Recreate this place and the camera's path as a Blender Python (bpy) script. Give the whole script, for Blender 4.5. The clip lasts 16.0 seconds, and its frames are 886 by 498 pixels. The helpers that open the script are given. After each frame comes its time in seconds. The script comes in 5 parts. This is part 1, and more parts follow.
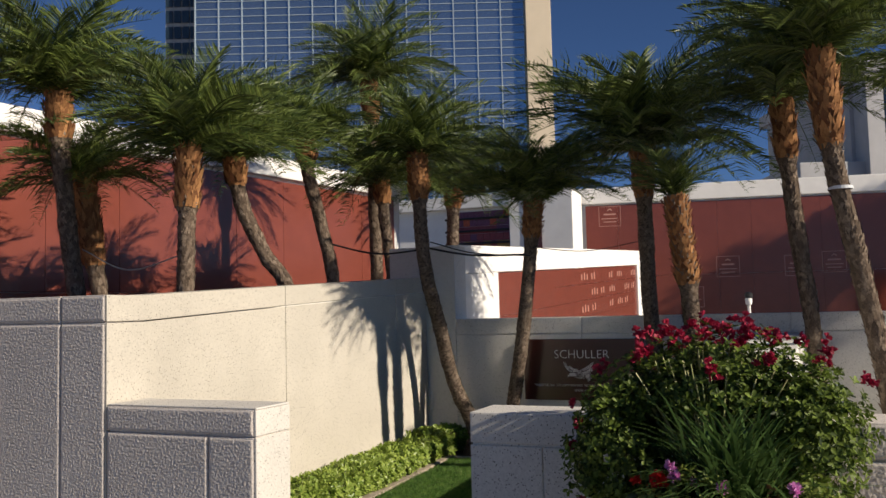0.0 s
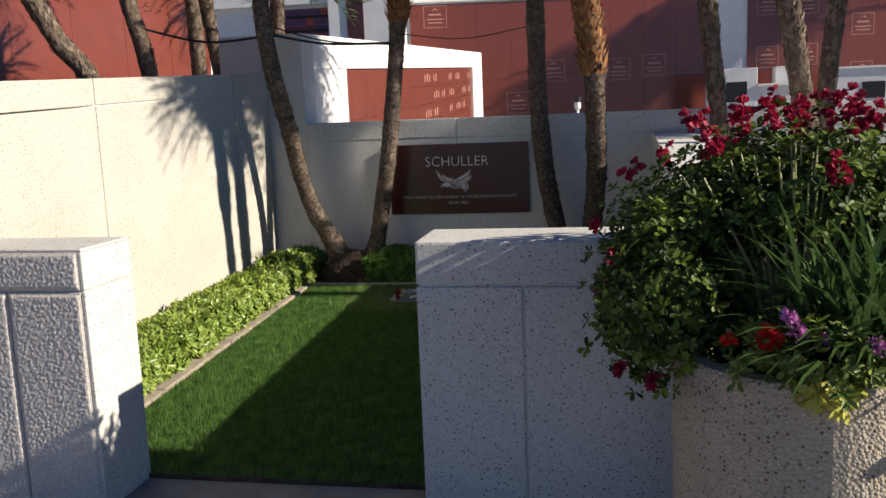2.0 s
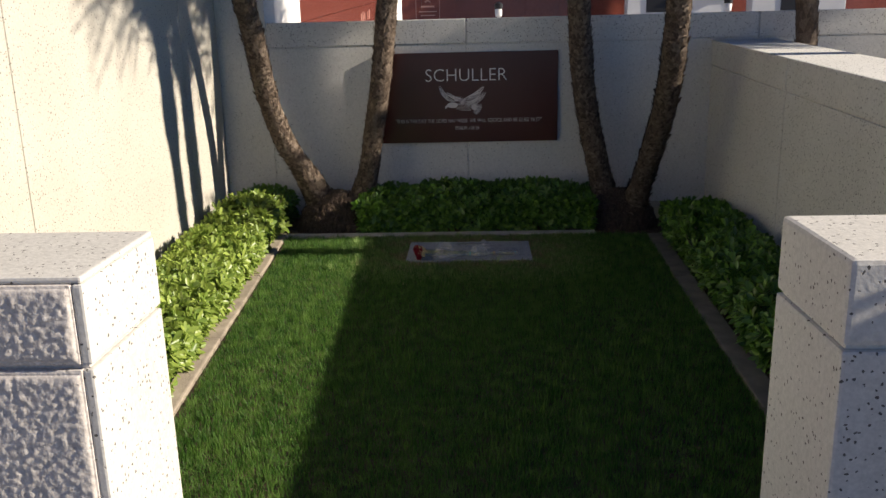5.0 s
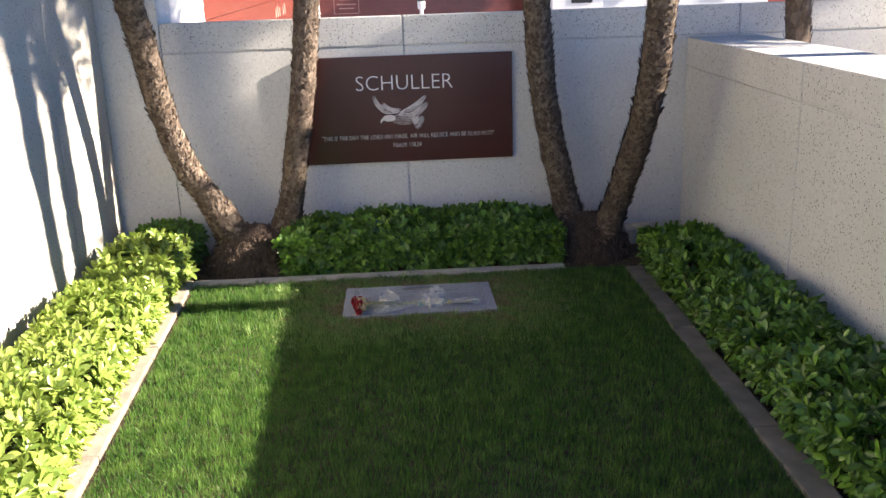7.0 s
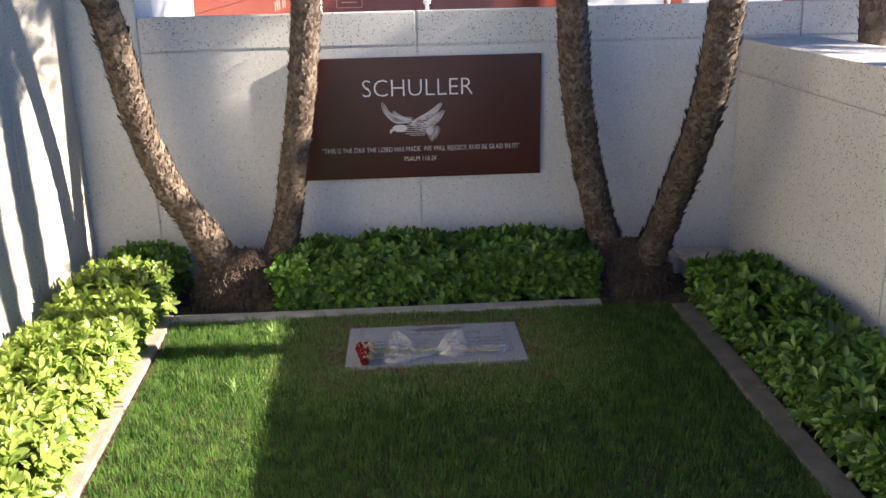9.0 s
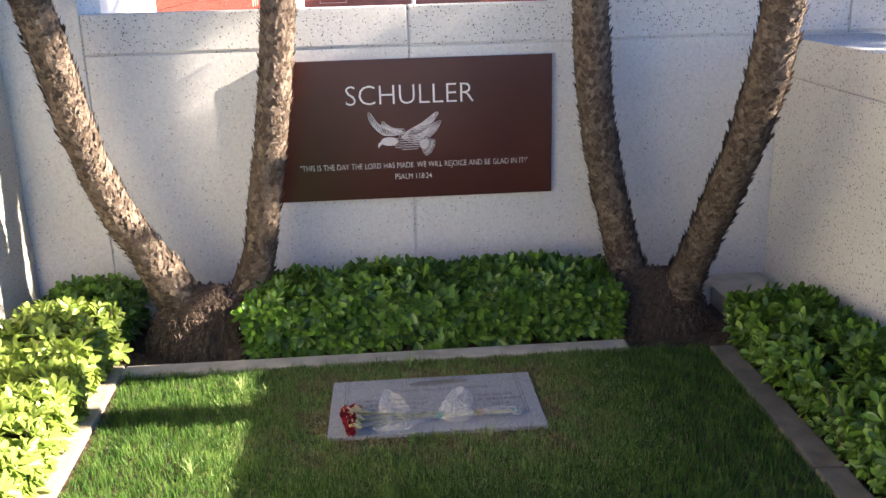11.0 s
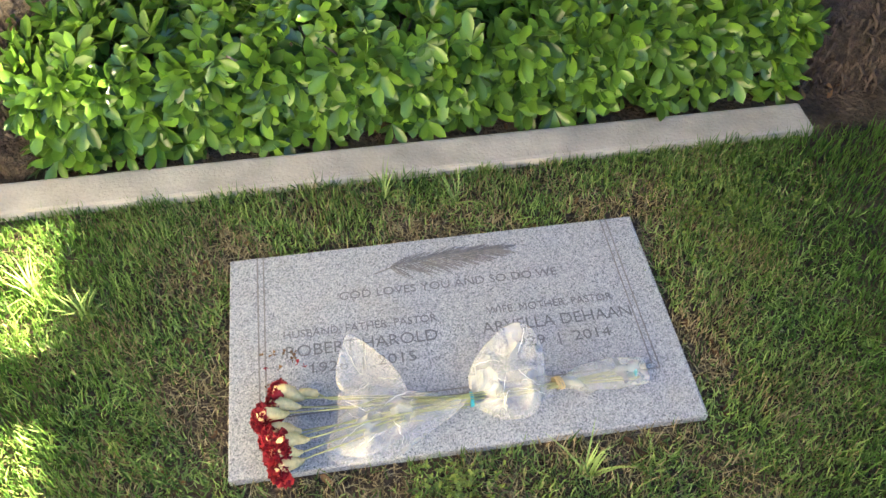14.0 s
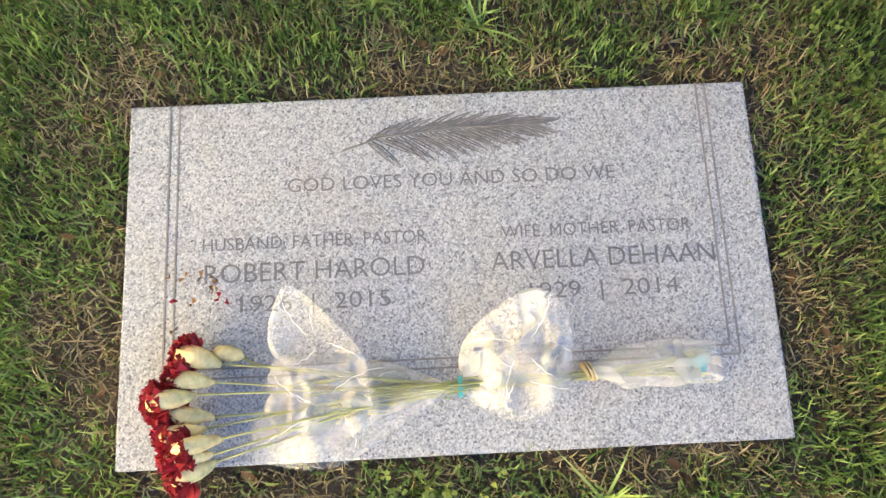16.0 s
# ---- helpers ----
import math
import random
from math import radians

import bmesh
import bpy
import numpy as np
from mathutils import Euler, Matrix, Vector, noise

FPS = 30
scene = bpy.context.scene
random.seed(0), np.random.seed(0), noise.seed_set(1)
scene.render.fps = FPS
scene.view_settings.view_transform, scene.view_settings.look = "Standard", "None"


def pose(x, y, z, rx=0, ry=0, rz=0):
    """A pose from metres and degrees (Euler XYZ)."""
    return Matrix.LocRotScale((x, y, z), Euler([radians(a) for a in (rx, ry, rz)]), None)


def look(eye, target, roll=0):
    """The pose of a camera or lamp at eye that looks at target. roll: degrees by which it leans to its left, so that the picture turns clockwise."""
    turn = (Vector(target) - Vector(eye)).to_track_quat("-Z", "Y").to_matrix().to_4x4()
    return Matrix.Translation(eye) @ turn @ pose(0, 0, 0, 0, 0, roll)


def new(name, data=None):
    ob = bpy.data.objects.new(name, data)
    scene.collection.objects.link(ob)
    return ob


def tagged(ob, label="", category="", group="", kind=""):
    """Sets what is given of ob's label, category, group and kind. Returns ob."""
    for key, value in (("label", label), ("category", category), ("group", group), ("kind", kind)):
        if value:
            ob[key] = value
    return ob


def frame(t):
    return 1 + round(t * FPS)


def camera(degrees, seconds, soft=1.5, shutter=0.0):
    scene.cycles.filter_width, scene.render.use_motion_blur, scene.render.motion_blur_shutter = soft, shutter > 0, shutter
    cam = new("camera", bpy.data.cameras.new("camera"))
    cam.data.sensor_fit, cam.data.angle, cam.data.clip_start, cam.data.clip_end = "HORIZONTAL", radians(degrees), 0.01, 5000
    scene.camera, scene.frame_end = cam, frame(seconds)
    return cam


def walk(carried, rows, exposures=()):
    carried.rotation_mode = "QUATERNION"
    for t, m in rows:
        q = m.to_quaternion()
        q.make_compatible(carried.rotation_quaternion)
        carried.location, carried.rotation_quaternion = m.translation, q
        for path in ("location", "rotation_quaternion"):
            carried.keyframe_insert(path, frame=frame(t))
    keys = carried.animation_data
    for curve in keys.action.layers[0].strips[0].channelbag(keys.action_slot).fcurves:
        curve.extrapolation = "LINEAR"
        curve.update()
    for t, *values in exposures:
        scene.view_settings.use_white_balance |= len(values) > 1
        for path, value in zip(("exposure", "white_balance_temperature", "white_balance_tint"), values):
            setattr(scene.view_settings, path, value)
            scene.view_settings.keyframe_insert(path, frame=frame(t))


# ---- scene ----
cam = camera(54.9, 16.0)
EXPOSURES = [
    (0, 0.2, 7000, 14), (1, 0.4, 6700, 12), (3, 0.68, 6650, 13), (5.5, 0.65, 6800, 14), (6.2, 1.25, 6700, 16), (7, 2.18, 6750, 17), (8.5, 2.1, 6750, 17),
    (11, 2.66, 6950, 18), (12, 2.7, 6950, 17), (12.5, 3.03, 7000, 14), (13, 3.25, 7150, 10), (13.5, 3.68, 7600, 9), (14, 4.2, 8200, 8), (14.5, 4.34, 8600, 8), (15.5, 4.38, 9000, 8), (16, 4.5, 9100, 9),
]
PATH = [
    (0, (3.158, -9.555, 1.828), (2.366, -7.724, 1.968), -1.4),
    (0.5, (2.865, -9.277, 1.79), (2.236, -7.379, 1.753), -1.5),
    (1, (2.618, -8.915, 1.75), (2.085, -6.995, 1.582), -1.5),
    (1.5, (2.352, -8.505, 1.73), (1.911, -6.572, 1.466), -0.8),
    (2, (2.022, -8.199, 1.73), (1.649, -6.259, 1.418), -2.3),
    (2.5, (1.729, -7.824, 1.714), (1.372, -5.885, 1.378), -2.1),
    (3, (1.388, -7.533, 1.695), (1.105, -5.596, 1.284), -1.8),
    (3.2, (1.254, -7.43, 1.717), (1.003, -5.497, 1.27), -2.1),
    (5.3, (0.493, -6.197, 1.68), (0.443, -4.267, 1.159), -0.4),
    (5.5, (0.48, -6.039, 1.699), (0.451, -4.102, 1.204), 0.5),
    (6, (0.471, -5.739, 1.691), (0.497, -3.804, 1.186), 0.4),
    (6.5, (0.397, -5.486, 1.692), (0.499, -3.563, 1.153), -1.1),
    (7, (0.38, -5.244, 1.722), (0.471, -3.321, 1.179), -2.0),
    (7.5, (0.404, -5.005, 1.743), (0.423, -3.089, 1.168), -2.4),
    (8, (0.372, -4.793, 1.69), (0.394, -2.889, 1.077), -2.2),
    (8.5, (0.33, -4.595, 1.725), (0.399, -2.674, 1.172), -1.4),
    (11, (0.298, -3.674, 1.716), (0.419, -1.759, 1.151), -1.7),
    (11.5, (0.321, -3.285, 1.693), (0.387, -1.375, 1.105), -1.4),
    (12, (0.328, -2.849, 1.681), (0.423, -0.976, 0.986), -0.6),
    (12.5, (0.319, -2.418, 1.641), (0.509, -0.631, 0.765), -1.2),
    (13, (0.29, -1.979, 1.59), (0.49, -0.322, 0.478), -0.8),
    (13.5, (0.307, -1.613, 1.522), (0.48, -0.122, 0.2), -0.3),
    (14, (0.28, -1.25, 1.467), (0.48, 0.024, -0.063), 0.3),
    (14.5, (0.289, -0.978, 1.381), (0.435, 0.087, -0.305), 0.7),
    (15, (0.356, -0.756, 1.294), (0.392, 0.074, -0.525), -0.9),
    (15.5, (0.394, -0.61, 1.224), (0.459, 0.028, -0.671), 3.0),
    (16, (0.431, -0.543, 1.181), (0.465, -0.041, -0.755), 1.1),
]
walk(cam, [(t, look(eye, target, roll)) for t, eye, target, roll in PATH], EXPOSURES)

# ---- light ----
SUN_AZ, SUN_EL = radians(-5.6), radians(26.0)
world = bpy.data.worlds.new("sky_world")
scene.world = world
world.use_nodes = True
wn = world.node_tree.nodes
sky = wn.new("ShaderNodeTexSky")
sky.sky_type = "NISHITA"
sky.sun_disc = False
sky.sun_elevation, sky.sun_rotation = SUN_EL, radians(90) - SUN_AZ
sky.air_density, sky.dust_density, sky.ozone_density, sky.altitude = 0.7, 0.0, 8.0, 1500
bg = wn["Background"]
bg.inputs["Strength"].default_value = 0.063
world.node_tree.links.new(sky.outputs["Color"], bg.inputs["Color"])
sun_data = bpy.data.lights.new("sun", "SUN")
sun_data.energy, sun_data.angle, sun_data.color = 5.0, radians(0.53), (1.0, 0.93, 0.8)
sun = new("sun", sun_data)
toward_sun = Vector((math.cos(SUN_AZ) * math.cos(SUN_EL), math.sin(SUN_AZ) * math.cos(SUN_EL), math.sin(SUN_EL)))
sun.matrix_world = look(toward_sun * 60, (0, 0, 0))


# ---- materials ----
class Mat:
    """Small builder for a node material."""

    def __init__(self, name, rough=0.8, metal=0.0, spec=0.5):
        self.m = bpy.data.materials.new(name)
        self.m.use_nodes = True
        self.t = self.m.node_tree
        self.b = self.t.nodes["Principled BSDF"]
        self.b.inputs["Roughness"].default_value = rough
        self.b.inputs["Metallic"].default_value = metal
        self.b.inputs["Specular IOR Level"].default_value = spec
        self.pos = self.add("ShaderNodeTexCoord").outputs["Object"]

    def add(self, kind, **values):
        node = self.t.nodes.new(kind)
        for key, value in values.items():
            node.inputs[key].default_value = value
        return node

    def link(self, a, b):
        self.t.links.new(a, b)

    def noise(self, scale, detail=3.0, rough=0.55, pos=None):
        n = self.add("ShaderNodeTexNoise", Scale=scale, Detail=detail, Roughness=rough)
        self.link(pos or self.pos, n.inputs["Vector"])
        return n.outputs["Fac"]

    def cells(self, scale, out="Distance"):
        n = self.add("ShaderNodeTexVoronoi", Scale=scale)
        self.link(self.pos, n.inputs["Vector"])
        return n.outputs[out]

    def ramp(self, fac, stops):
        n = self.add("ShaderNodeValToRGB")
        el = n.color_ramp.elements
        while len(el) < len(stops):
            el.new(0.5)
        for e, (p, c) in zip(el, stops):
            e.position = p
            e.color = (*c, 1) if isinstance(c, tuple) else (c, c, c, 1)
        self.link(fac, n.inputs["Fac"])
        return n.outputs["Color"]

    def mix(self, fac, a, b, mode="MIX"):
        n = self.t.nodes.new("ShaderNodeMix")
        n.data_type, n.blend_type = "RGBA", mode
        for value, i in ((fac, 0), (a, 6), (b, 7)):
            if isinstance(value, (int, float)):
                n.inputs[i].default_value = value if i == 0 else (value, value, value, 1)
            elif isinstance(value, tuple):
                n.inputs[i].default_value = (*value, 1)
            else:
                self.link(value, n.inputs[i])
        return n.outputs[2]

    def island(self):
        return self.add("ShaderNodeNewGeometry").outputs["Random Per Island"]

    def random(self):
        return self.add("ShaderNodeObjectInfo").outputs["Random"]

    def colour(self, c):
        if isinstance(c, tuple):
            self.b.inputs["Base Color"].default_value = (*c, 1)
        else:
            self.link(c, self.b.inputs["Base Color"])
        return self

    def roughness(self, fac):
        self.link(fac, self.b.inputs["Roughness"])
        return self

    def bump(self, height, strength=0.4, dist=0.01):
        n = self.add("ShaderNodeBump", Strength=strength, Distance=dist)
        self.link(height, n.inputs["Height"])
        last = self.b.inputs["Normal"]
        if last.is_linked:
            self.link(last.links[0].from_socket, n.inputs["Normal"])
        self.link(n.outputs["Normal"], last)
        return self


def concrete(name, tint, speck=0.5, pebble=0.25, cell=55.0, pits=0.17, deep=0.02, grain=0.3):
    """Sandblasted precast concrete: pale matrix, dark aggregate specks, weather stains, pebbled relief."""
    k = Mat(name, rough=0.88, spec=0.25)
    wide = k.noise(1.3, 4.0)
    fine = k.noise(140.0, 2.0)
    a = k.ramp(wide, [(0.3, tuple(c * 0.88 for c in tint)), (0.7, tint)])
    a = k.mix(grain, a, k.ramp(fine, [(0.35, 0.55), (0.65, 1.0)]), "MULTIPLY")
    a = k.mix(grain, a, k.ramp(k.noise(60.0, 3.0), [(0.35, 0.5), (0.6, 1.0)]), "MULTIPLY")
    a = k.mix(0.25, a, k.ramp(k.noise(0.5, 6.0, 0.65), [(0.35, 0.72), (0.65, 1.0)]), "MULTIPLY")
    spots = k.add("ShaderNodeTexVoronoi", Scale=cell, Randomness=1.0)
    warp = k.add("ShaderNodeTexNoise", Scale=90.0, Detail=1.0)
    k.link(k.pos, warp.inputs["Vector"])
    shifted = k.mix(0.012, k.pos, warp.outputs["Color"], "ADD")
    k.link(shifted, spots.inputs["Vector"])
    keep = k.ramp(spots.outputs["Color"], [(0.0, 0.0), (0.42, 0.0), (0.48, 1.0), (1.0, 1.0)])
    near = k.ramp(spots.outputs["Distance"], [(0.0, 1.0), (pits, 1.0), (pits + 0.07, 0.0), (1.0, 0.0)])
    mask = k.mix(1.0, keep, near, "MULTIPLY")
    dark = k.mix(speck, 0.0, mask, "MIX")
    a = k.mix(dark, a, (0.06, 0.052, 0.045))
    k.colour(a)
    k.bump(k.noise(75.0, 3.0), pebble, deep)
    k.bump(mask, 0.25, -0.003)
    return k.m


WALL = concrete("pale_concrete", (0.8, 0.785, 0.735), 0.85, 0.13, 62.0, 0.205, 0.007, 0.22)
CREAM = concrete("cream_concrete", (0.61, 0.57, 0.49), 0.75, 0.14, 58.0, 0.19, 0.012, 0.2)
ROUGH = concrete("hammered_concrete", (0.8, 0.735, 0.67), 0.35, 0.4, 60.0, 0.17, 0.007, 0.4)
PILLAR = concrete("pillar_concrete", (0.73, 0.705, 0.65), 0.9, 0.16, 60.0, 0.17, 0.008, 0.22)
k = Mat("exposed_aggregate", 0.85, 0.0, 0.3)
a = k.ramp(k.cells(85.0, "Color"), [(0.0, (0.09, 0.06, 0.045)), (0.22, (0.2, 0.14, 0.1)), (0.35, (0.45, 0.37, 0.27)), (0.7, (0.58, 0.5, 0.39)), (1.0, (0.7, 0.65, 0.56))])
a = k.mix(k.ramp(k.cells(85.0), [(0.3, 0.0), (0.5, 1.0)]), a, (0.5, 0.43, 0.33))
a = k.mix(0.35, a, k.ramp(k.noise(5.0, 5.0), [(0.3, 0.6), (0.7, 1.0)]), "MULTIPLY")
AGG = k.colour(a).bump(k.cells(85.0), 0.7, -0.012).bump(k.noise(160.0, 3.0), 0.5, 0.008).m


def plain(name, c, rough=0.7, var=0.15, scale=6.0, bump=0.2, bscale=60.0, metal=0.0, spec=0.4, dist=0.006):
    k = Mat(name, rough, metal, spec)
    a = k.ramp(k.noise(scale, 5.0), [(0.3, tuple(v * (1 - var) for v in c)), (0.7, tuple(min(1, v * (1 + var)) for v in c))])
    k.colour(a)
    if bump:
        k.bump(k.noise(bscale, 3.0), bump, dist)
    return k.m


# soiled side kerbs: shade (right) and sun (left) are put into their colours
SHADE_KERB = plain("shaded_soiled_kerb_concrete", (0.2, 0.175, 0.14), 0.95, 0.3, 7.0, 0.6, 110.0)
SUN_KERB = plain("sunlit_kerb_concrete", (0.36, 0.3, 0.235), 0.92, 0.25, 8.0, 0.5, 110.0)
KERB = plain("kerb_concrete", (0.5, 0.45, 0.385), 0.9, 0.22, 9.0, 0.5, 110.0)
PAVE = plain("paving_concrete", (0.22, 0.205, 0.185), 0.9, 0.2, 4.0, 0.4, 120.0)
STUCCO = plain("white_stucco", (0.8, 0.79, 0.76), 0.85, 0.05, 2.0, 0.25, 150.0)
GREY_STUCCO = plain("grey_concrete_far", (0.42, 0.42, 0.43), 0.85, 0.08, 1.0, 0.2, 20.0)
BEIGE = plain("beige_concrete_far", (0.62, 0.53, 0.4), 0.85, 0.06, 0.5, 0.2, 10.0)
SOIL = plain("dark_soil", (0.1, 0.07, 0.047), 0.95, 0.5, 14.0, 1.0, 70.0, dist=0.03)
DARK = plain("black_metal", (0.02, 0.02, 0.022), 0.45, 0.1, 20.0, 0.0)
CABLE = plain("black_cable", (0.015, 0.015, 0.017), 0.5, 0.1, 20.0, 0.0)


def granite_red(name, base, rough):
    k = Mat(name, rough, 0.0, 0.5)
    g = k.noise(230.0, 2.0)
    big = k.noise(2.5, 4.0)
    a = k.ramp(g, [(0.36, tuple(v * 0.55 for v in base)), (0.5, base), (0.68, tuple(v * 1.7 for v in base))])
    a = k.mix(0.35, a, k.ramp(big, [(0.3, 0.6), (0.7, 1.0)]), "MULTIPLY")
    flecks = k.ramp(k.cells(90.0), [(0.0, 1.0), (0.05, 1.0), (0.09, 0.0), (1.0, 0.0)])
    a = k.mix(k.mix(0.25, 0.0, flecks), a, (0.2, 0.15, 0.13))
    k.colour(a)
    return k.m


PLAQUE = granite_red("plaque_granite", (0.072, 0.02, 0.016), 0.22)
REDWALL = granite_red("red_granite", (0.19, 0.05, 0.034), 0.22)
k = Mat("grey_granite", 0.75, 0.0, 0.15)
a = k.ramp(k.cells(390.0, "Color"), [(0.0, (0.1, 0.107, 0.12)), (0.25, (0.28, 0.295, 0.315)), (0.58, (0.445, 0.455, 0.475)), (1.0, (0.63, 0.635, 0.635))])
a = k.mix(0.4, a, k.ramp(k.noise(420.0, 1.0), [(0.35, 0.5), (0.65, 1.0)]), "MULTIPLY")
a = k.mix(k.ramp(k.noise(6.0, 5.0, 0.7), [(0.52, 0.0), (0.75, 0.3)]), a, (0.42, 0.36, 0.28))
GRANITE = k.colour(a).bump(k.noise(320.0, 2.0), 0.25, 0.002).m
ENGRAVED = plain("engraved_granite", (0.15, 0.15, 0.155), 0.8, 0.25, 60.0, 0.0)
CUT = plain("engraved_line", (0.22, 0.21, 0.2), 0.9, 0.2, 60.0, 0.0)
LETTER = plain("pale_engraved_letter", (0.8, 0.73, 0.68), 0.7, 0.12, 90.0, 0.0)
SIGNMARK = plain("pale_niche_lettering", (0.46, 0.24, 0.19), 0.7, 0.12, 30.0, 0.0)


def leafy(name, low, high, rough=0.45, trans=0.25, patch=None, spec=0.4):
    """Leaf: colour differs from leaf to leaf; some light passes through it."""
    k = Mat(name, rough, 0.0, spec)
    a = k.ramp(k.island(), [(0.0, low), (1.0, high)])
    if patch:
        a = k.mix(k.ramp(k.noise(patch[0], 3.0), [(0.45, 0.0), (0.68, 1.0)]), a, patch[1])
    a = k.mix(0.3, a, k.ramp(k.noise(60.0, 2.0), [(0.3, 0.6), (0.7, 1.0)]), "MULTIPLY")
    k.colour(a)
    thin = k.add("ShaderNodeBsdfTranslucent")
    k.link(a, thin.inputs["Color"])
    mixer = k.add("ShaderNodeMixShader", Fac=trans)
    out = k.t.nodes["Material Output"]
    k.link(k.b.outputs["BSDF"], mixer.inputs[1])
    k.link(thin.outputs["BSDF"], mixer.inputs[2])
    k.link(mixer.outputs["Shader"], out.inputs["Surface"])
    return k.m


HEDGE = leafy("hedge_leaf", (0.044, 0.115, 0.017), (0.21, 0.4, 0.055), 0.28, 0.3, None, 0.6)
# brighter, yellower copy of the hedge leaf: sunlight put into the colour
YHEDGE = leafy("sunlit_hedge_leaf", (0.16, 0.25, 0.045), (0.4, 0.5, 0.11), 0.35, 0.3)
GRASS = leafy("grass_blade", (0.02, 0.07, 0.015), (0.14, 0.3, 0.054), 0.5, 0.5, (11.0, (0.185, 0.32, 0.068)))
NEARGRASS = leafy("worn_grass_blade", (0.085, 0.175, 0.04), (0.42, 0.57, 0.19), 0.5, 0.35)
DRYGRASS = leafy("dry_grass", (0.2, 0.15, 0.08), (0.56, 0.45, 0.26), 0.8, 0.2)
FROND = leafy("palm_leaflet", (0.028, 0.055, 0.014), (0.16, 0.21, 0.048), 0.42, 0.25)
SHRUB = leafy("shrub_leaf", (0.014, 0.034, 0.007), (0.2, 0.28, 0.05), 0.5, 0.35, None, 0.25)
LILY = leafy("strap_leaf", (0.03, 0.075, 0.018), (0.13, 0.22, 0.07), 0.22, 0.25)
PETUNIA = leafy("bedding_leaf", (0.1, 0.17, 0.03), (0.3, 0.36, 0.08), 0.5, 0.3)
REDFL = leafy("crimson_petal", (0.24, 0.006, 0.03), (0.44, 0.015, 0.06), 0.6, 0.25)
SCARLET = leafy("scarlet_petal", (0.55, 0.01, 0.012), (0.75, 0.03, 0.02), 0.6, 0.25)
PINKFL = leafy("pink_petal", (0.65, 0.18, 0.52), (0.88, 0.46, 0.78), 0.6, 0.3)
CREASE = plain("film_crease", (0.85, 0.82, 0.72), 0.3, 0.1, 40.0, 0.0)
CARN = leafy("carnation_petal", (0.2, 0.008, 0.014), (0.6, 0.035, 0.05), 0.65, 0.2)
CALYX = plain("cream_calyx", (0.84, 0.63, 0.3), 0.6, 0.25, 90.0, 0.2, 120.0)
ROOTLET = plain("dry_rootlet", (0.1, 0.07, 0.052), 0.95, 0.4, 40.0, 0.3)
STEM = leafy("flower_stem", (0.26, 0.3, 0.12), (0.55, 0.52, 0.27), 0.5, 0.1)
DEAD = leafy("withered_leaf", (0.14, 0.07, 0.03), (0.3, 0.17, 0.08), 0.8, 0.2)
k = Mat("palm_bark", 0.92, 0.0, 0.2)
a = k.ramp(k.island(), [(0.0, (0.11, 0.08, 0.06)), (0.6, (0.21, 0.155, 0.115)), (1.0, (0.34, 0.265, 0.2))])
a = k.mix(0.7, a, k.ramp(k.noise(60.0, 4.0), [(0.3, 0.35), (0.7, 1.0)]), "MULTIPLY")
BARK = k.colour(a).bump(k.noise(130.0, 3.0), 0.8, 0.012).m
ROOT = plain("root_fibre", (0.085, 0.058, 0.042), 0.95, 0.45, 30.0, 1.0, 90.0, dist=0.03)
k = Mat("palm_boot", 0.9, 0.0, 0.2)
a = k.ramp(k.island(), [(0.0, (0.16, 0.065, 0.03)), (1.0, (0.48, 0.24, 0.1))])
BOOT = k.colour(k.mix(0.6, a, k.ramp(k.noise(70.0, 3.0), [(0.3, 0.4), (0.7, 1.0)]), "MULTIPLY")).m
k = Mat("tower_glass", 0.06, 0.9, 0.6)
a = k.mix(0.7, (0.36, 0.47, 0.55), k.ramp(k.random(), [(0.0, (0.3, 0.4, 0.48)), (1.0, (0.45, 0.56, 0.63))]))
TGLASS = k.colour(a).m
MULLION = plain("white_mullion", (0.6, 0.63, 0.66), 0.5, 0.05, 3.0, 0.0)
TBAR = plain("tower_bar", (0.3, 0.36, 0.42), 0.4, 0.05, 3.0, 0.0)
DGLASS = plain("dark_window_glass", (0.02, 0.035, 0.05), 0.06, 0.3, 0.6, 0.0, spec=0.8)
FILM = bpy.data.materials.new("clear_cellophane")
FILM.use_nodes = True
ft = FILM.node_tree
ft.nodes.clear()
fo = ft.nodes.new("ShaderNodeOutputMaterial")
fm = ft.nodes.new("ShaderNodeMixShader")
fa = ft.nodes.new("ShaderNodeMixShader")
fg = ft.nodes.new("ShaderNodeBsdfGlossy")
fg.inputs["Roughness"].default_value = 0.22
fd = ft.nodes.new("ShaderNodeBsdfDiffuse")
fd.inputs["Color"].default_value = (0.78, 0.75, 0.68, 1)
fr = ft.nodes.new("ShaderNodeBsdfTransparent")
fa.inputs[0].default_value = 0.14
fc = ft.nodes.new("ShaderNodeTexCoord")
fnz = ft.nodes.new("ShaderNodeTexNoise")
fnz.inputs["Scale"].default_value = 17.0
frm = ft.nodes.new("ShaderNodeMapRange")
frm.inputs["From Min"].default_value, frm.inputs["From Max"].default_value = 0.35, 0.7
frm.inputs["To Min"].default_value, frm.inputs["To Max"].default_value = 0.17, 0.48
ft.links.new(fc.outputs["Object"], fnz.inputs["Vector"])
ft.links.new(fnz.outputs["Fac"], frm.inputs["Value"])
ft.links.new(frm.outputs["Result"], fm.inputs[0])
ft.links.new(fd.outputs["BSDF"], fa.inputs[1])
ft.links.new(fg.outputs["BSDF"], fa.inputs[2])
ft.links.new(fr.outputs["BSDF"], fm.inputs[1])
ft.links.new(fa.outputs["Shader"], fm.inputs[2])
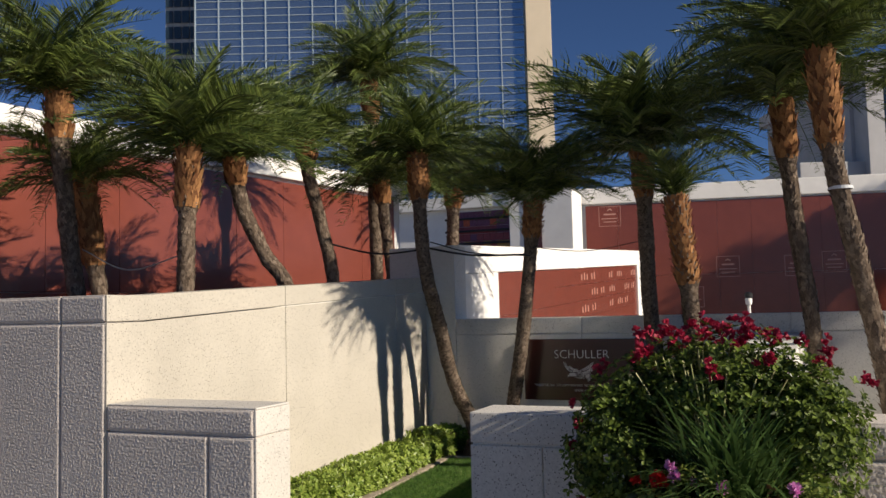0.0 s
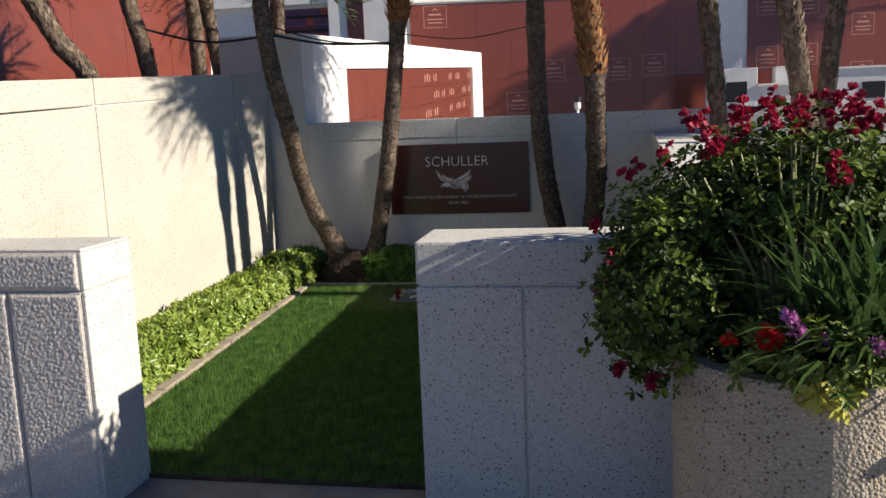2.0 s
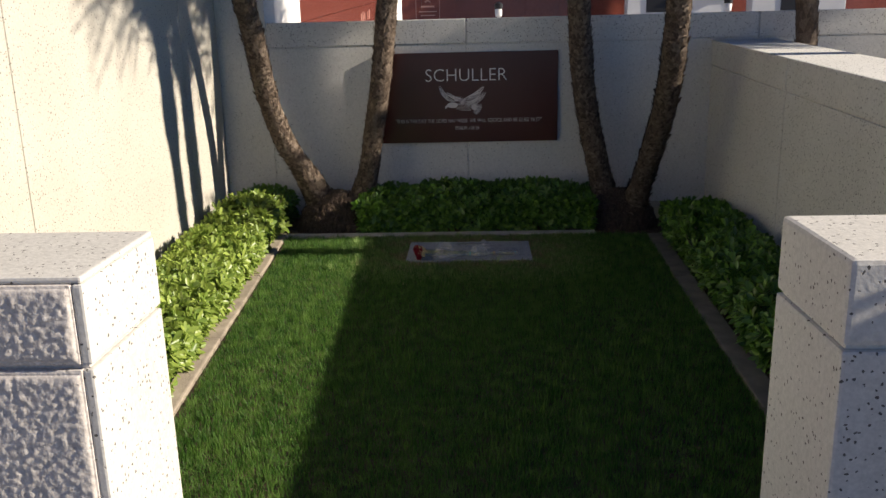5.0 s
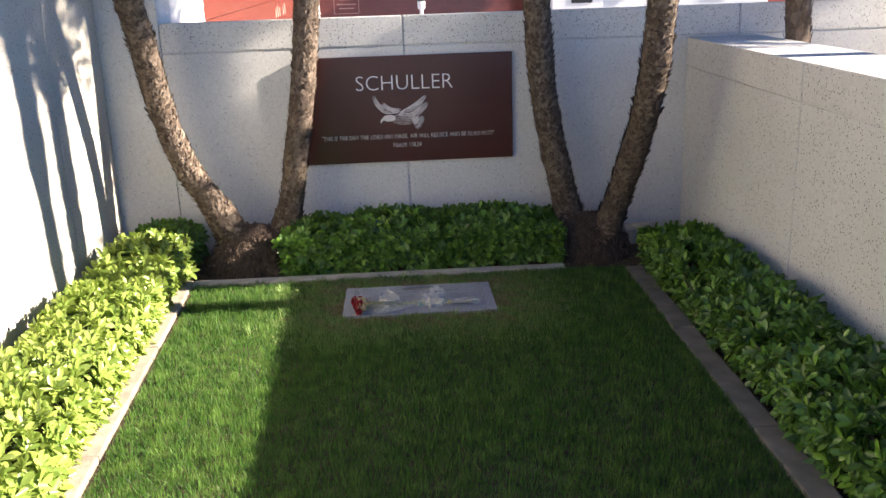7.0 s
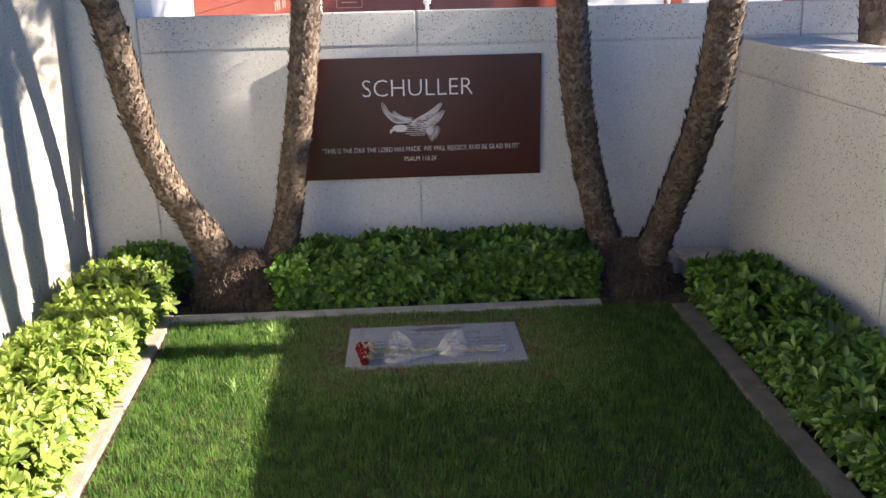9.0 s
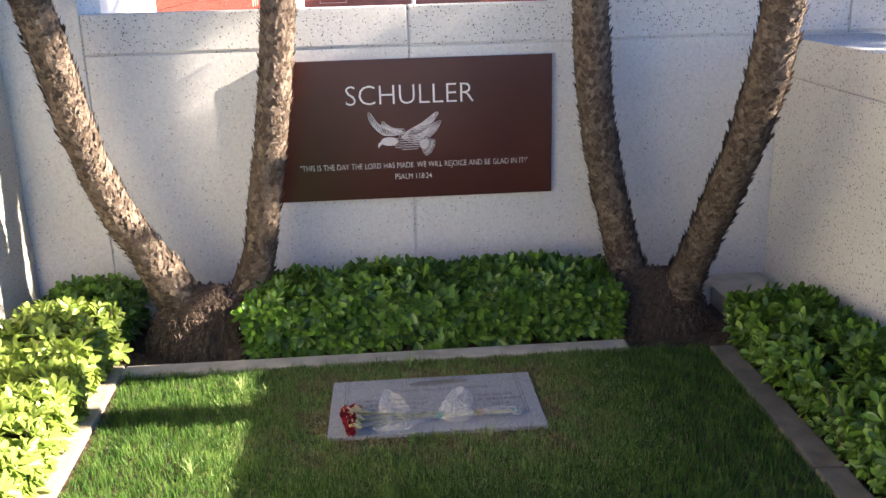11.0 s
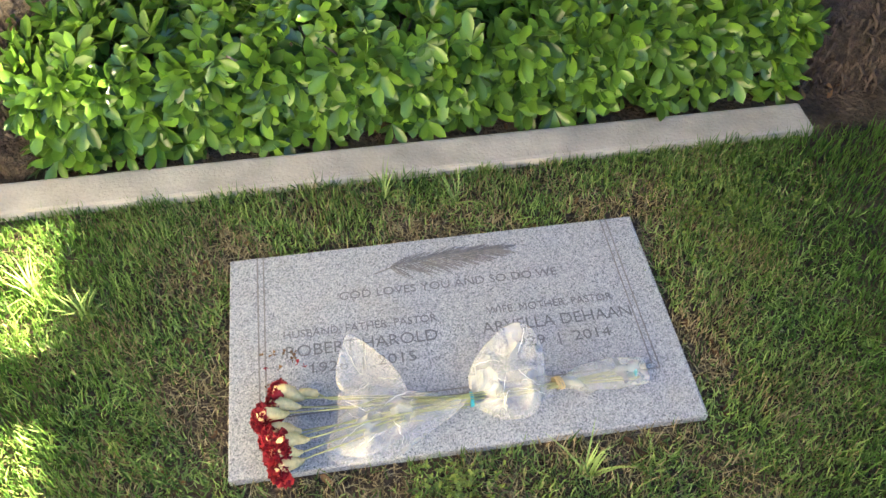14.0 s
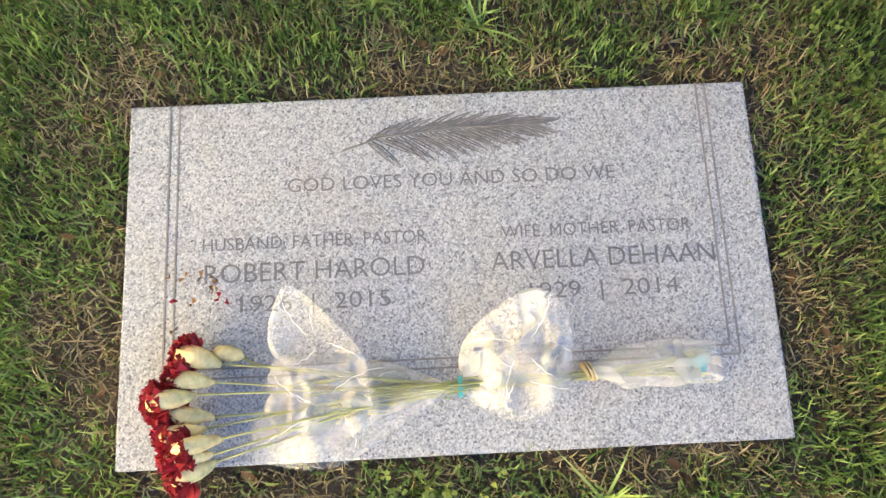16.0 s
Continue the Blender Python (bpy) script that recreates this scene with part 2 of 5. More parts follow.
ft.links.new(fm.outputs["Shader"], fo.inputs["Surface"])
TEAL = plain("teal_tie", (0.03, 0.38, 0.42), 0.5, 0.1, 30.0, 0.0)
RUBBER = plain("tan_rubber_band", (0.5, 0.36, 0.18), 0.6, 0.1, 30.0, 0.0)
MOSAIC = [plain("mosaic_%s" % n, c, 0.35, 0.3, 14.0, 0.3, 40.0) for n, c in (
    ("plum", (0.16, 0.05, 0.1)), ("rust", (0.42, 0.08, 0.03)), ("gold", (0.4, 0.2, 0.04)), ("crimson", (0.25, 0.04, 0.05)))]


# ---- mesh helpers ----
def mesh_of(bm, name, material, smooth=False):
    me = bpy.data.meshes.new(name)
    bm.to_mesh(me)
    bm.free()
    me.materials.append(material)
    if smooth:
        me.shade_smooth()
    return me


def part(name, bm, material, parent, label="", smooth=False, kind=""):
    ob = new(name, mesh_of(bm, name, material, smooth))
    ob.parent = parent
    return tagged(ob, label, kind=kind)


def raw(name, verts, faces, material, parent=None, smooth=False):
    me = bpy.data.meshes.new(name)
    me.from_pydata(verts, [], faces)
    me.materials.append(material)
    if smooth:
        me.shade_smooth()
    ob = new(name, me)
    ob.parent = parent
    return ob


def thing(name, at=(0, 0, 0), turn=0.0, label="", category="", group="", kind=""):
    ob = new(name)
    ob.matrix_basis = pose(*at, 0, 0, turn)
    ob.empty_display_size = 0.1
    return tagged(ob, label, category, group, kind)


def box(x0, x1, y0, y1, z0, z1, bevel=0.0, bm=None, top=None, foot=None):
    """A box; top and foot give the heights at y0 and y1 where they slope."""
    own = bm or bmesh.new()
    t0, t1 = top or (z1, z1)
    f0, f1 = foot or (z0, z0)
    v = [own.verts.new(p) for p in ((x0, y0, f0), (x1, y0, f0), (x1, y1, f1), (x0, y1, f1), (x0, y0, t0), (x1, y0, t0), (x1, y1, t1), (x0, y1, t1))]
    f = [own.faces.new([v[i] for i in q]) for q in ((3, 2, 1, 0), (4, 5, 6, 7), (0, 1, 5, 4), (1, 2, 6, 5), (2, 3, 7, 6), (3, 0, 4, 7))]
    if bevel:
        edges = {e for q in f for e in q.edges}
        bmesh.ops.bevel(own, geom=list(edges), offset=bevel, segments=2, affect="EDGES", profile=0.6)
    return own


def tube(path, radii, sides=10, bm=None, cap=True):
    own = bm or bmesh.new()
    rings = []
    for i, p in enumerate(path):
        p = Vector(p)
        d = (Vector(path[min(i + 1, len(path) - 1)]) - Vector(path[max(i - 1, 0)])).normalized()
        side = d.cross(Vector((0, 1, 0.13))).normalized()
        up = d.cross(side)
        rings.append([own.verts.new(p + radii[i] * (math.cos(a) * side + math.sin(a) * up)) for a in [2 * math.pi * j / sides for j in range(sides)]])
    for a, b in zip(rings, rings[1:]):
        for j in range(sides):
            own.faces.new((a[j], a[(j + 1) % sides], b[(j + 1) % sides], b[j]))
    if cap:
        own.faces.new(rings[0][::-1])
        own.faces.new(rings[-1])
    return own


def lathe(profile, sides=48):
    own = bmesh.new()
    rings = [[own.verts.new((r * math.cos(2 * math.pi * j / sides), r * math.sin(2 * math.pi * j / sides), z)) for j in range(sides)] for r, z in profile]
    for a, b in zip(rings, rings[1:]):
        for j in range(sides):
            own.faces.new((a[j], a[(j + 1) % sides], b[(j + 1) % sides], b[j]))
    return own


def spline(points, n):
    """Smooth path of n + 1 points through the given ones."""
    p = [Vector(q) for q in points]
    p = [2 * p[0] - p[1], *p, 2 * p[-1] - p[-2]]
    out = []
    for i in range(n + 1):
        s = i / n * (len(p) - 3)
        j = min(int(s), len(p) - 4)
        t = s - j
        a, b, c, d = p[j:j + 4]
        out.append(0.5 * (2 * b + (c - a) * t + (2 * a - 5 * b + 4 * c - d) * t * t + (3 * b - a - 3 * c + d) * t ** 3))
    return out


def lettering(name, words, size, width, m, material, parent, depth=0.002, thin=0.014):
    """Words in the built-in font, centred, squeezed to the given width, as a mesh."""
    curve = bpy.data.curves.new(name, "FONT")
    curve.body, curve.size, curve.align_x, curve.extrude, curve.resolution_u, curve.offset = words, size, "CENTER", depth, 3, -thin * size
    tmp = bpy.data.objects.new(name, curve)
    scene.collection.objects.link(tmp)
    bpy.context.view_layer.update()
    me = bpy.data.meshes.new_from_object(tmp.evaluated_get(bpy.context.evaluated_depsgraph_get()))
    bpy.data.objects.remove(tmp)
    xs = [v.co.x for v in me.vertices]
    s = width / (max(xs) - min(xs))
    me.transform(Matrix.Diagonal((s, 1, 1, 1)))
    whole = bmesh.new()
    whole.from_mesh(me)
    todo = set(whole.verts)
    while todo:
        piece, edge = set(), [todo.pop()]
        while edge:
            v = edge.pop()
            piece.add(v)
            for e in v.link_edges:
                o = e.other_vert(v)
                if o in todo:
                    todo.discard(o)
                    edge.append(o)
        one = bmesh.new()
        copy = {v: one.verts.new(v.co) for v in piece}
        for f in {f for v in piece for f in v.link_faces}:
            one.faces.new([copy[v] for v in f.verts])
        ob = part(name, one, material, parent)
        ob.matrix_basis = m
    whole.free()
    bpy.data.meshes.remove(me)


# ---- ground and walls ----
ground = tagged(part("ground", box(-400, 400, -300, 500, -0.6, -0.12), PAVE, None), "grey concrete paving and far ground", "ground", kind="structure")
soil = tagged(part("planting_soil", box(-1.78, 2.56, -4.4, 1.1, -0.2, -0.025), SOIL, None), "dark bare soil of the planting beds", "soil", kind="structure")
lawn = tagged(part("lawn_soil", box(-1.03, 1.85, -4.46, 0.22, -0.2, -0.012), SOIL, None), "dark earth under the lawn", "soil", kind="structure")

pavement = thing("pavement", label="grey concrete slabs before the gate pillars", category="pavement", kind="structure")
for i in range(6):
    for j in range(5):
        part("slab", box(-6 + 2 * i + 0.006, -4 + 2 * i - 0.006, -14.9 + 2 * j + 0.006, -12.9 + 2 * j - 0.006, -0.16, -0.07 + 0.002 * ((i * 5 + j * 3) % 3), 0.006), PAVE, pavement)
tagged(part("threshold", box(-0.27, 1.25, -4.89, -4.46, -0.2, -0.03, 0.01), PAVE, None), "grey concrete strip between the gate pillars", "kerb", kind="structure")


def panel_wall(name, label, face, blocks, core, material=WALL):
    """A wall of precast blocks, 8 mm joints between them, in front of a set-back core."""
    w = thing(name, label=label, category="wall", kind="structure")
    part("core", core, material, w)
    for b in blocks:
        part("panel", b, face, w)
    return w


G = 0.005
LX, BY, RX = -1.70, 1.062, 2.52


def left_top(y):
    return 1.99 + 0.05 * (y + 4.43)


blocks = []
for y0, y1 in ((-4.42, -2.33), (-2.33, 0.13), (0.13, BY - 0.004)):
    for cut in (0, 1):
        a, b = y0 + G, y1 - G
        if cut:
            blocks.append(box(LX - 0.42, LX, a, b, 0, 0, 0.006, top=(left_top(a), left_top(b)), foot=(left_top(a) - 0.2 + G, left_top(b) - 0.2 + G)))
        else:
            blocks.append(box(LX - 0.4, LX, a, b, -0.2, 1.7, 0.006, top=(left_top(a) - 0.2 - G, left_top(b) - 0.2 - G)))
for b in blocks[:2]:
    for v in b.verts:
        v.co.x += 0.14 * max(0.0, -2.33 - v.co.y) / 2.5
panel_wall("wall_left", "tall cream precast concrete wall beside the lawn", CREAM, blocks, box(LX - 0.38, LX - 0.012, -4.4, BY - 0.01, -0.2, 1.9, top=(left_top(-4.4) - 0.02, left_top(BY) - 0.02)))

blocks = []
for x0, x1 in ((-5.0, -3.9), (-3.9, -2.01), (-2.01, -1.575)):
    blocks.append(box(x0 + G, x1 - G, -4.83, -4.42, -0.2, 1.79 - G, 0.006))
    blocks.append(box(x0 + G, x1 - G, -4.83, -4.42, 1.79 + G, 1.99, 0.006))
front = panel_wall("wall_front_left", "grey hammered concrete wall end", ROUGH, blocks, box(-4.98, -1.585, -4.815, -4.43, -0.2, 1.97), ROUGH)
part("end_face", box(-1.5799, -1.56, -4.828, -4.424, -0.2, 1.79 - G, 0.005), CREAM, front, "smooth cream end face")
part("end_face", box(-1.5799, -1.56, -4.828, -4.424, 1.79 + G, 1.988, 0.005), CREAM, front, "smooth cream end face")

blocks = [box(-1.56 + G, -0.655 - G, -4.83, -4.43, -0.2, 1.01 - G, 0.008), box(-0.655 + G, -0.285, -4.83, -4.43, -0.2, 1.01 - G, 0.006),
          box(-1.56 + G, -0.285, -4.83, -4.43, 1.01 + G, 1.188, 0.008)]
gate = panel_wall("gate_pillar_left", "low hammered concrete gate wall with a capstone", ROUGH, blocks, box(-1.54, -0.275, -4.815, -4.445, -0.2, 1.18), ROUGH)
def rough_face(x0, x1, z0, z1, y, parent):
    """Hammered concrete skin: a fine grid with real dents and lumps."""
    nx, nz = int((x1 - x0) / 0.0055), int((z1 - z0) / 0.0055)
    vs, fs = [], []
    for j in range(nz + 1):
        for i in range(nx + 1):
            x, z = x0 + (x1 - x0) * i / nx, z0 + (z1 - z0) * j / nz
            edge = min(i, nx - i, j, nz - j) / 3.0
            d = 0.0032 * noise.noise((x * 80, 0.0, z * 80)) + 0.0026 * noise.noise((x * 150, 5.0, z * 150))
            vs.append((x, y - 0.003 - min(1.0, edge) * (0.003 + d) if edge else y + 0.006, z))
    for j in range(nz):
        for i in range(nx):
            a = j * (nx + 1) + i
            fs.append((a, a + 1, a + nx + 2, a + nx + 1))
    ob = raw("rough_face", vs, fs, ROUGH, parent, True)
    return tagged(ob, "hammered pebbly concrete skin")


for x0, x1, z0, z1 in ((-1.55, -0.664, -0.1, 0.998), (-0.646, -0.287, -0.1, 0.998), (-1.55, -0.287, 1.022, 1.184)):
    rough_face(x0, x1, z0, z1, -4.83, gate)
for x0, x1, z0, z1 in ((-2.004, -1.582, -0.1, 1.778), (-2.004, -1.582, 1.802, 1.982), (-3.0, -2.018, 0.2, 1.778), (-3.0, -2.018, 1.802, 1.982)):
    rough_face(x0, x1, z0, z1, -4.83, front)
part("end_face", box(-0.2849, -0.262, -4.827, -4.433, -0.2, 1.01 - G, 0.006), PILLAR, gate, "smooth pale end face")
part("end_face", box(-0.2849, -0.262, -4.827, -4.433, 1.01 + G, 1.187, 0.006), PILLAR, gate, "smooth pale end face")
part("cap_top", box(-1.55, -0.264, -4.824, -4.436, 1.1885, 1.203, 0.006), PILLAR, gate, "smooth pale cap top")
blocks = [box(1.25, 1.695 - G, -4.81, -4.42, -0.2, 1.03 - G, 0.008), box(1.695 + G, 2.75 - G, -4.81, -4.42, -0.2, 1.03 - G, 0.008),
          box(1.25, 2.75 - G, -4.81, -4.42, 1.03 + G, 1.215, 0.012)]
panel_wall("gate_pillar_right", "low pale concrete gate wall with dark specks", PILLAR, blocks, box(1.262, 2.74, -4.795, -4.435, -0.2, 1.2))
blocks = [box(2.75 + G, 6.4, -4.81, -4.42, -0.2, 1.03 - G, 0.008), box(2.75 + G, 6.4, -4.81, -4.42, 1.03 + G, 1.215, 0.012)]
low_front = panel_wall("wall_front_right", "low hammered concrete wall behind the planter", ROUGH, blocks, box(2.76, 6.38, -4.795, -4.435, -0.2, 1.2), ROUGH)
for x0, x1, z0, z1 in ((2.76, 4.3, 0.2, 1.018), (2.76, 4.3, 1.042, 1.207)):
    rough_face(x0, x1, z0, z1, -4.81, low_front)

blocks = []
for x0, x1 in ((-1.27, 0.444), (0.444, 2.9), (2.9, 5.36), (5.36, 7.8), (7.8, 10.2)):
    blocks.append(box(x0 + G, x1 - G, BY, BY + 0.4, -0.2, 1.475 - G, 0.005))
    blocks.append(box(x0 + G, x1 - G, BY - 0.004, BY + 0.42, 1.475 + G, 1.685, 0.008))
blocks.append(box(-2.25, -1.27 - G, BY, BY + 0.4, -0.2, 2.68, 0.006))
panel_wall("wall_back", "pale speckled concrete wall behind the hedge", WALL, blocks, box(-2.2, 10.1, BY + 0.012, BY + 0.38, -0.2, 1.66))

blocks = []
for y0, y1 in ((-4.42, -3.3), (-3.3, -0.866), (-0.866, BY)):
    blocks.append(box(RX, RX + 0.5, y0 + G, y1 - G, -0.2, 1.255 - G, 0.005))
    blocks.append(box(RX - 0.003, RX + 0.52, y0 + G, y1 - G, 1.255 + G, 1.46, 0.01))
core = box(RX + 0.012, RX + 0.48, -4.4, BY - 0.01, -0.2, 1.44)
for b in blocks + [core]:
    for v in b.verts:
        v.co.x += 0.02 * (v.co.y - 1.0)
        if v.co.z > 0.5:
            v.co.z += 0.034 * (v.co.y - 1.0)
panel_wall("wall_right", "pale concrete side wall, shaded towards the lawn", WALL, blocks, core)

ledge = thing("ledge", label="flat grey stone ledge in the shaded corner", category="ledge", kind="structure")
for x0, x1, y0, y1 in ((1.72, 2.12, 0.84, 1.055), (2.126, 2.5, 0.42, 1.055)):
    part("slab", box(x0, x1, y0, y1, -0.1, 0.085, 0.01), KERB, ledge)


def kerb_run(x0, x1, y0, y1, along, label, lean=0.0, n=0):
    k0 = thing("kerb", label=label, category="kerb", kind="structure")
    n = n or max(1, round((x1 - x0 if along == "x" else y1 - y0) / 1.2))
    for i in range(n):
        if along == "x":
            a, b = x0 + (x1 - x0) * i / n, x0 + (x1 - x0) * (i + 1) / n
            part("stone", box(a + 0.003, b - 0.003, y0, y1, -0.15, 0.012 + 0.004 * (i % 2), 0.01), KERB, k0)
        else:
            a, b = y0 + (y1 - y0) * i / n, y0 + (y1 - y0) * (i + 1) / n
            stone = box(x0, x1, a + 0.003, b - 0.003, -0.15, 0.012 + 0.004 * (i % 2), 0.01)
            for v in stone.verts:
                v.co.x += lean * v.co.y
            part("stone", stone, SHADE_KERB if x0 > 0 else SUN_KERB, k0)


kerb_run(-1.135, -1.025, -4.42, 0.325, "y", "low concrete kerb under the sunlit hedge", -0.06)
kerb_run(-1.04, 1.47, 0.215, 0.322, "x", "low concrete kerb before the back hedge", n=1)
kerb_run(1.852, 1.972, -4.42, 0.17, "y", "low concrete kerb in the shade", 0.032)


# ---- plaque on the back wall ----
plaque = thing("plaque", (0.452, BY - 0.03, 0.64), label="polished dark red granite plaque with pale letters", category="plaque")
part("slab", box(-0.772, 0.772, 0.0, 0.028, 0.0, 0.768, 0.004), PLAQUE, plaque)
UP = pose(0, -0.001, 0, 90, 0, 0)
for words, size, width, x, z in (("SCHULLER", 0.155, 0.70, -0.015, 0.525), ("\"THIS IS THE DAY THE LORD HAS MADE. WE WILL REJOICE AND BE GLAD IN IT!\"", 0.046, 1.27, 0.0, 0.172), ("PSALM 118:24", 0.046, 0.205, -0.01, 0.108)):
    lettering("letter", words, size, width, pose(x, -0.001, z) @ pose(0, 0, 0, 90, 0, 0), LETTER, plaque, 0.0012)

# ---- grave marker ----
marker = thing("grave_marker", (0.457, -0.262, 0.0), label="flat grey granite grave marker set in the lawn", category="grave marker")
part("slab", box(-0.457, 0.457, -0.262, 0.262, -0.12, 0.008, 0.004), GRANITE, marker)


# ---- the buildings behind ----
def red_wall(name, label, at, turn, length, top, red_top, panels):
    w = thing(name, at, turn, label, "wall", kind="structure")
    part("body", box(0, length, 0.06, 0.9, -0.2, red_top, 0.01), STUCCO, w)
    part("fascia", box(-0.1, length + 0.1, -0.08, 1.0, red_top, top, 0.03), STUCCO, w)
    for x0, x1 in panels:
        n = max(1, round((x1 - x0) / 1.25))
        for i in range(n):
            a, b = x0 + (x1 - x0) * i / n, x0 + (x1 - x0) * (i + 1) / n
            for z0, z1 in ((0.0, red_top / 2), (red_top / 2, red_top - 0.06)):
                part("panel", box(a + 0.003, b - 0.003, 0.0, 0.055, z0 + 0.003, z1 - 0.003), REDWALL, w)
    return w


lw = red_wall("red_wall_left", "sunlit red granite crypt wall with white fascia", (-7.6, -7.0, 0), 82.0, 15.2, 4.75, 4.38, [(0.1, 14.9)])
rw = red_wall("red_wall_right", "red granite crypt wall under a white fascia", (-5.73, 23.86, 0), 12.0, 30.0, 6.5, 5.86, [(0.66, 12.0), (13.46, 26.0)])


# ---- scattering helpers ----
def fast_mesh(name, verts, tris, material, parent=None, kind="", smooth=False):
    me = bpy.data.meshes.new(name)
    me.vertices.add(len(verts))
    me.vertices.foreach_set("co", np.asarray(verts, np.float32).ravel())
    me.loops.add(3 * len(tris))
    me.loops.foreach_set("vertex_index", np.asarray(tris, np.int32).ravel())
    me.polygons.add(len(tris))
    me.polygons.foreach_set("loop_start", np.arange(len(tris), dtype=np.int32) * 3)
    me.update(calc_edges=True)
    me.materials.append(material)
    if smooth:
        me.shade_smooth()
    ob = new(name, me)
    ob.parent = parent
    return tagged(ob, kind=kind)


def spread(template, tris, axes, at):
    """Copies of one small shape: axes (n, 3, 3) has its x, y, z directions as rows, at (n, 3) its places."""
    v = np.einsum("vi,nij->nvj", np.asarray(template), axes) + at[:, None, :]
    t = np.asarray(tris)[None] + (np.arange(len(at)) * len(template))[:, None, None]
    return v.reshape(-1, 3), t.reshape(-1, 3)


def unit(v):
    return v / np.maximum(np.linalg.norm(v, axis=-1, keepdims=True), 1e-9)


def frames(along, up):
    y = unit(along)
    x = unit(np.cross(y, up))
    return np.stack([x, y, np.cross(x, y)], axis=1)


LEAF = [(0, 0, 0), (-0.2, 0.55, 0.06), (0, 0.5, -0.03), (0.2, 0.55, 0.06), (-0.17, 0.82, 0.03), (0.17, 0.82, 0.03), (0, 1, -0.05)]
LEAF_T = [(0, 2, 1), (0, 3, 2), (1, 2, 4), (2, 3, 5), (2, 6, 4), (2, 5, 6)]


def rosettes(rng, at, normal, leaves, size, low=0.1, high=0.95):
    """Whorls of leaves at the given places, opening along the normals."""
    n = len(at)
    normal = unit(normal + rng.normal(0, 0.3, (n, 3)))
    side = unit(np.cross(normal, rng.normal(0, 1, (n, 3))))
    other = np.cross(normal, side)
    P, A = [], []
    for j in range(leaves):
        ang = 2.4 * j + rng.uniform(0, 0.7, n)
        tilt = low + (high - low) * (j / leaves) + rng.uniform(-0.15, 0.15, n)
        radial = np.cos(ang)[:, None] * side + np.sin(ang)[:, None] * other
        d = np.cos(tilt)[:, None] * radial + np.sin(tilt)[:, None] * normal
        s = size * rng.uniform(0.65, 1.2, n)
        A.append(frames(d, normal) * s[:, None, None])
        P.append(at)
    return np.concatenate(A), np.concatenate(P)


def hedge(label, x0, x1, y0, y1, top, material, seed, density=620, size=0.062, group="", lean=0.0):
    """A clipped hedge: whorled leaves over a rounded block, twigs inside it."""
    rng = np.random.default_rng(seed)
    h = thing("hedge", ((x0 + x1) / 2, (y0 + y1) / 2, -0.03), label=label, category="hedge", group=group)
    hx, hy = (x1 - x0) / 2, (y1 - y0) / 2
    area = 4 * hx * hy + 4 * (hx + hy) * top
    n = int(area * density)
    u = rng.uniform(0, 1, n)
    p = np.zeros((n, 3))
    p[:, 0], p[:, 1] = rng.uniform(-hx, hx, n), rng.uniform(-hy, hy, n)
    p[:, 2] = top
    nor = np.tile([0.0, 0.0, 1.0], (n, 1))
    cut = 4 * hx * hy / area
    a, b = 4 * hy * top / area, 4 * hx * top / area
    m = (u > cut) & (u < cut + a)
    s = np.sign(rng.uniform(-1, 1, n))
    p[m, 0] = (s * hx)[m]
    p[m, 2] = rng.uniform(0.05, top, m.sum())
    nor[m] = np.stack([s, 0 * s, 0.55 + 0 * s], 1)[m]
    m = u >= cut + a
    p[m, 1] = (s * hy)[m]
    p[m, 2] = rng.uniform(0.05, top, m.sum())
    nor[m] = np.stack([0 * s, s, 0.55 + 0 * s], 1)[m]
    edge = np.maximum(np.abs(p[:, 0]) / hx, np.abs(p[:, 1]) / hy)
    lip = np.clip((edge - 0.4) / 0.6, 0, 1)
    p[:, 2] -= np.where(p[:, 2] > top * 0.8, 0.07 * lip ** 2, 0)
    crown = u <= cut
    nor[crown, :2] += rng.normal(0, 0.45, (n, 2))[crown]
    nor[crown, 0] += (0.9 * lip * np.where(np.abs(p[:, 0]) / hx > np.abs(p[:, 1]) / hy, np.sign(p[:, 0]), 0))[crown]
    nor[crown, 1] += (0.9 * lip * np.where(np.abs(p[:, 1]) / hy >= np.abs(p[:, 0]) / hx, np.sign(p[:, 1]), 0))[crown]
    lump = np.sin(p[:, 0] * 9 + seed) * 0.014 + np.sin(p[:, 1] * 7 + 2 * seed) * 0.014 + rng.normal(0, 0.014, n)
    p += unit(nor) * lump[:, None] - unit(nor) * (rng.uniform(0, 1, n) ** 3 * 0.09)[:, None]
    axes, at = rosettes(rng, p, nor, 8, size)
    v, t = spread(LEAF, LEAF_T, axes, at)
    v[:, 0] += lean * v[:, 1]
    fast_mesh("foliage", v, t, material, h, "stuff")
    stems = bmesh.new()
    for i in range(int(40 * hx * hy * 4) + 6):
        bx, by = rng.uniform(-hx * 0.8, hx * 0.8), rng.uniform(-hy * 0.7, hy * 0.7)
        tube([(bx, by, 0), (bx + rng.uniform(-0.05, 0.05), by + rng.uniform(-0.05, 0.05), top * 0.5), (bx + rng.uniform(-0.1, 0.1), by + rng.uniform(-0.1, 0.1), top * 0.9)], [0.008, 0.006, 0.003], 4, stems, False)
    part("twig", stems, BARK, h, "thin brown twigs", kind="stuff")
    return h


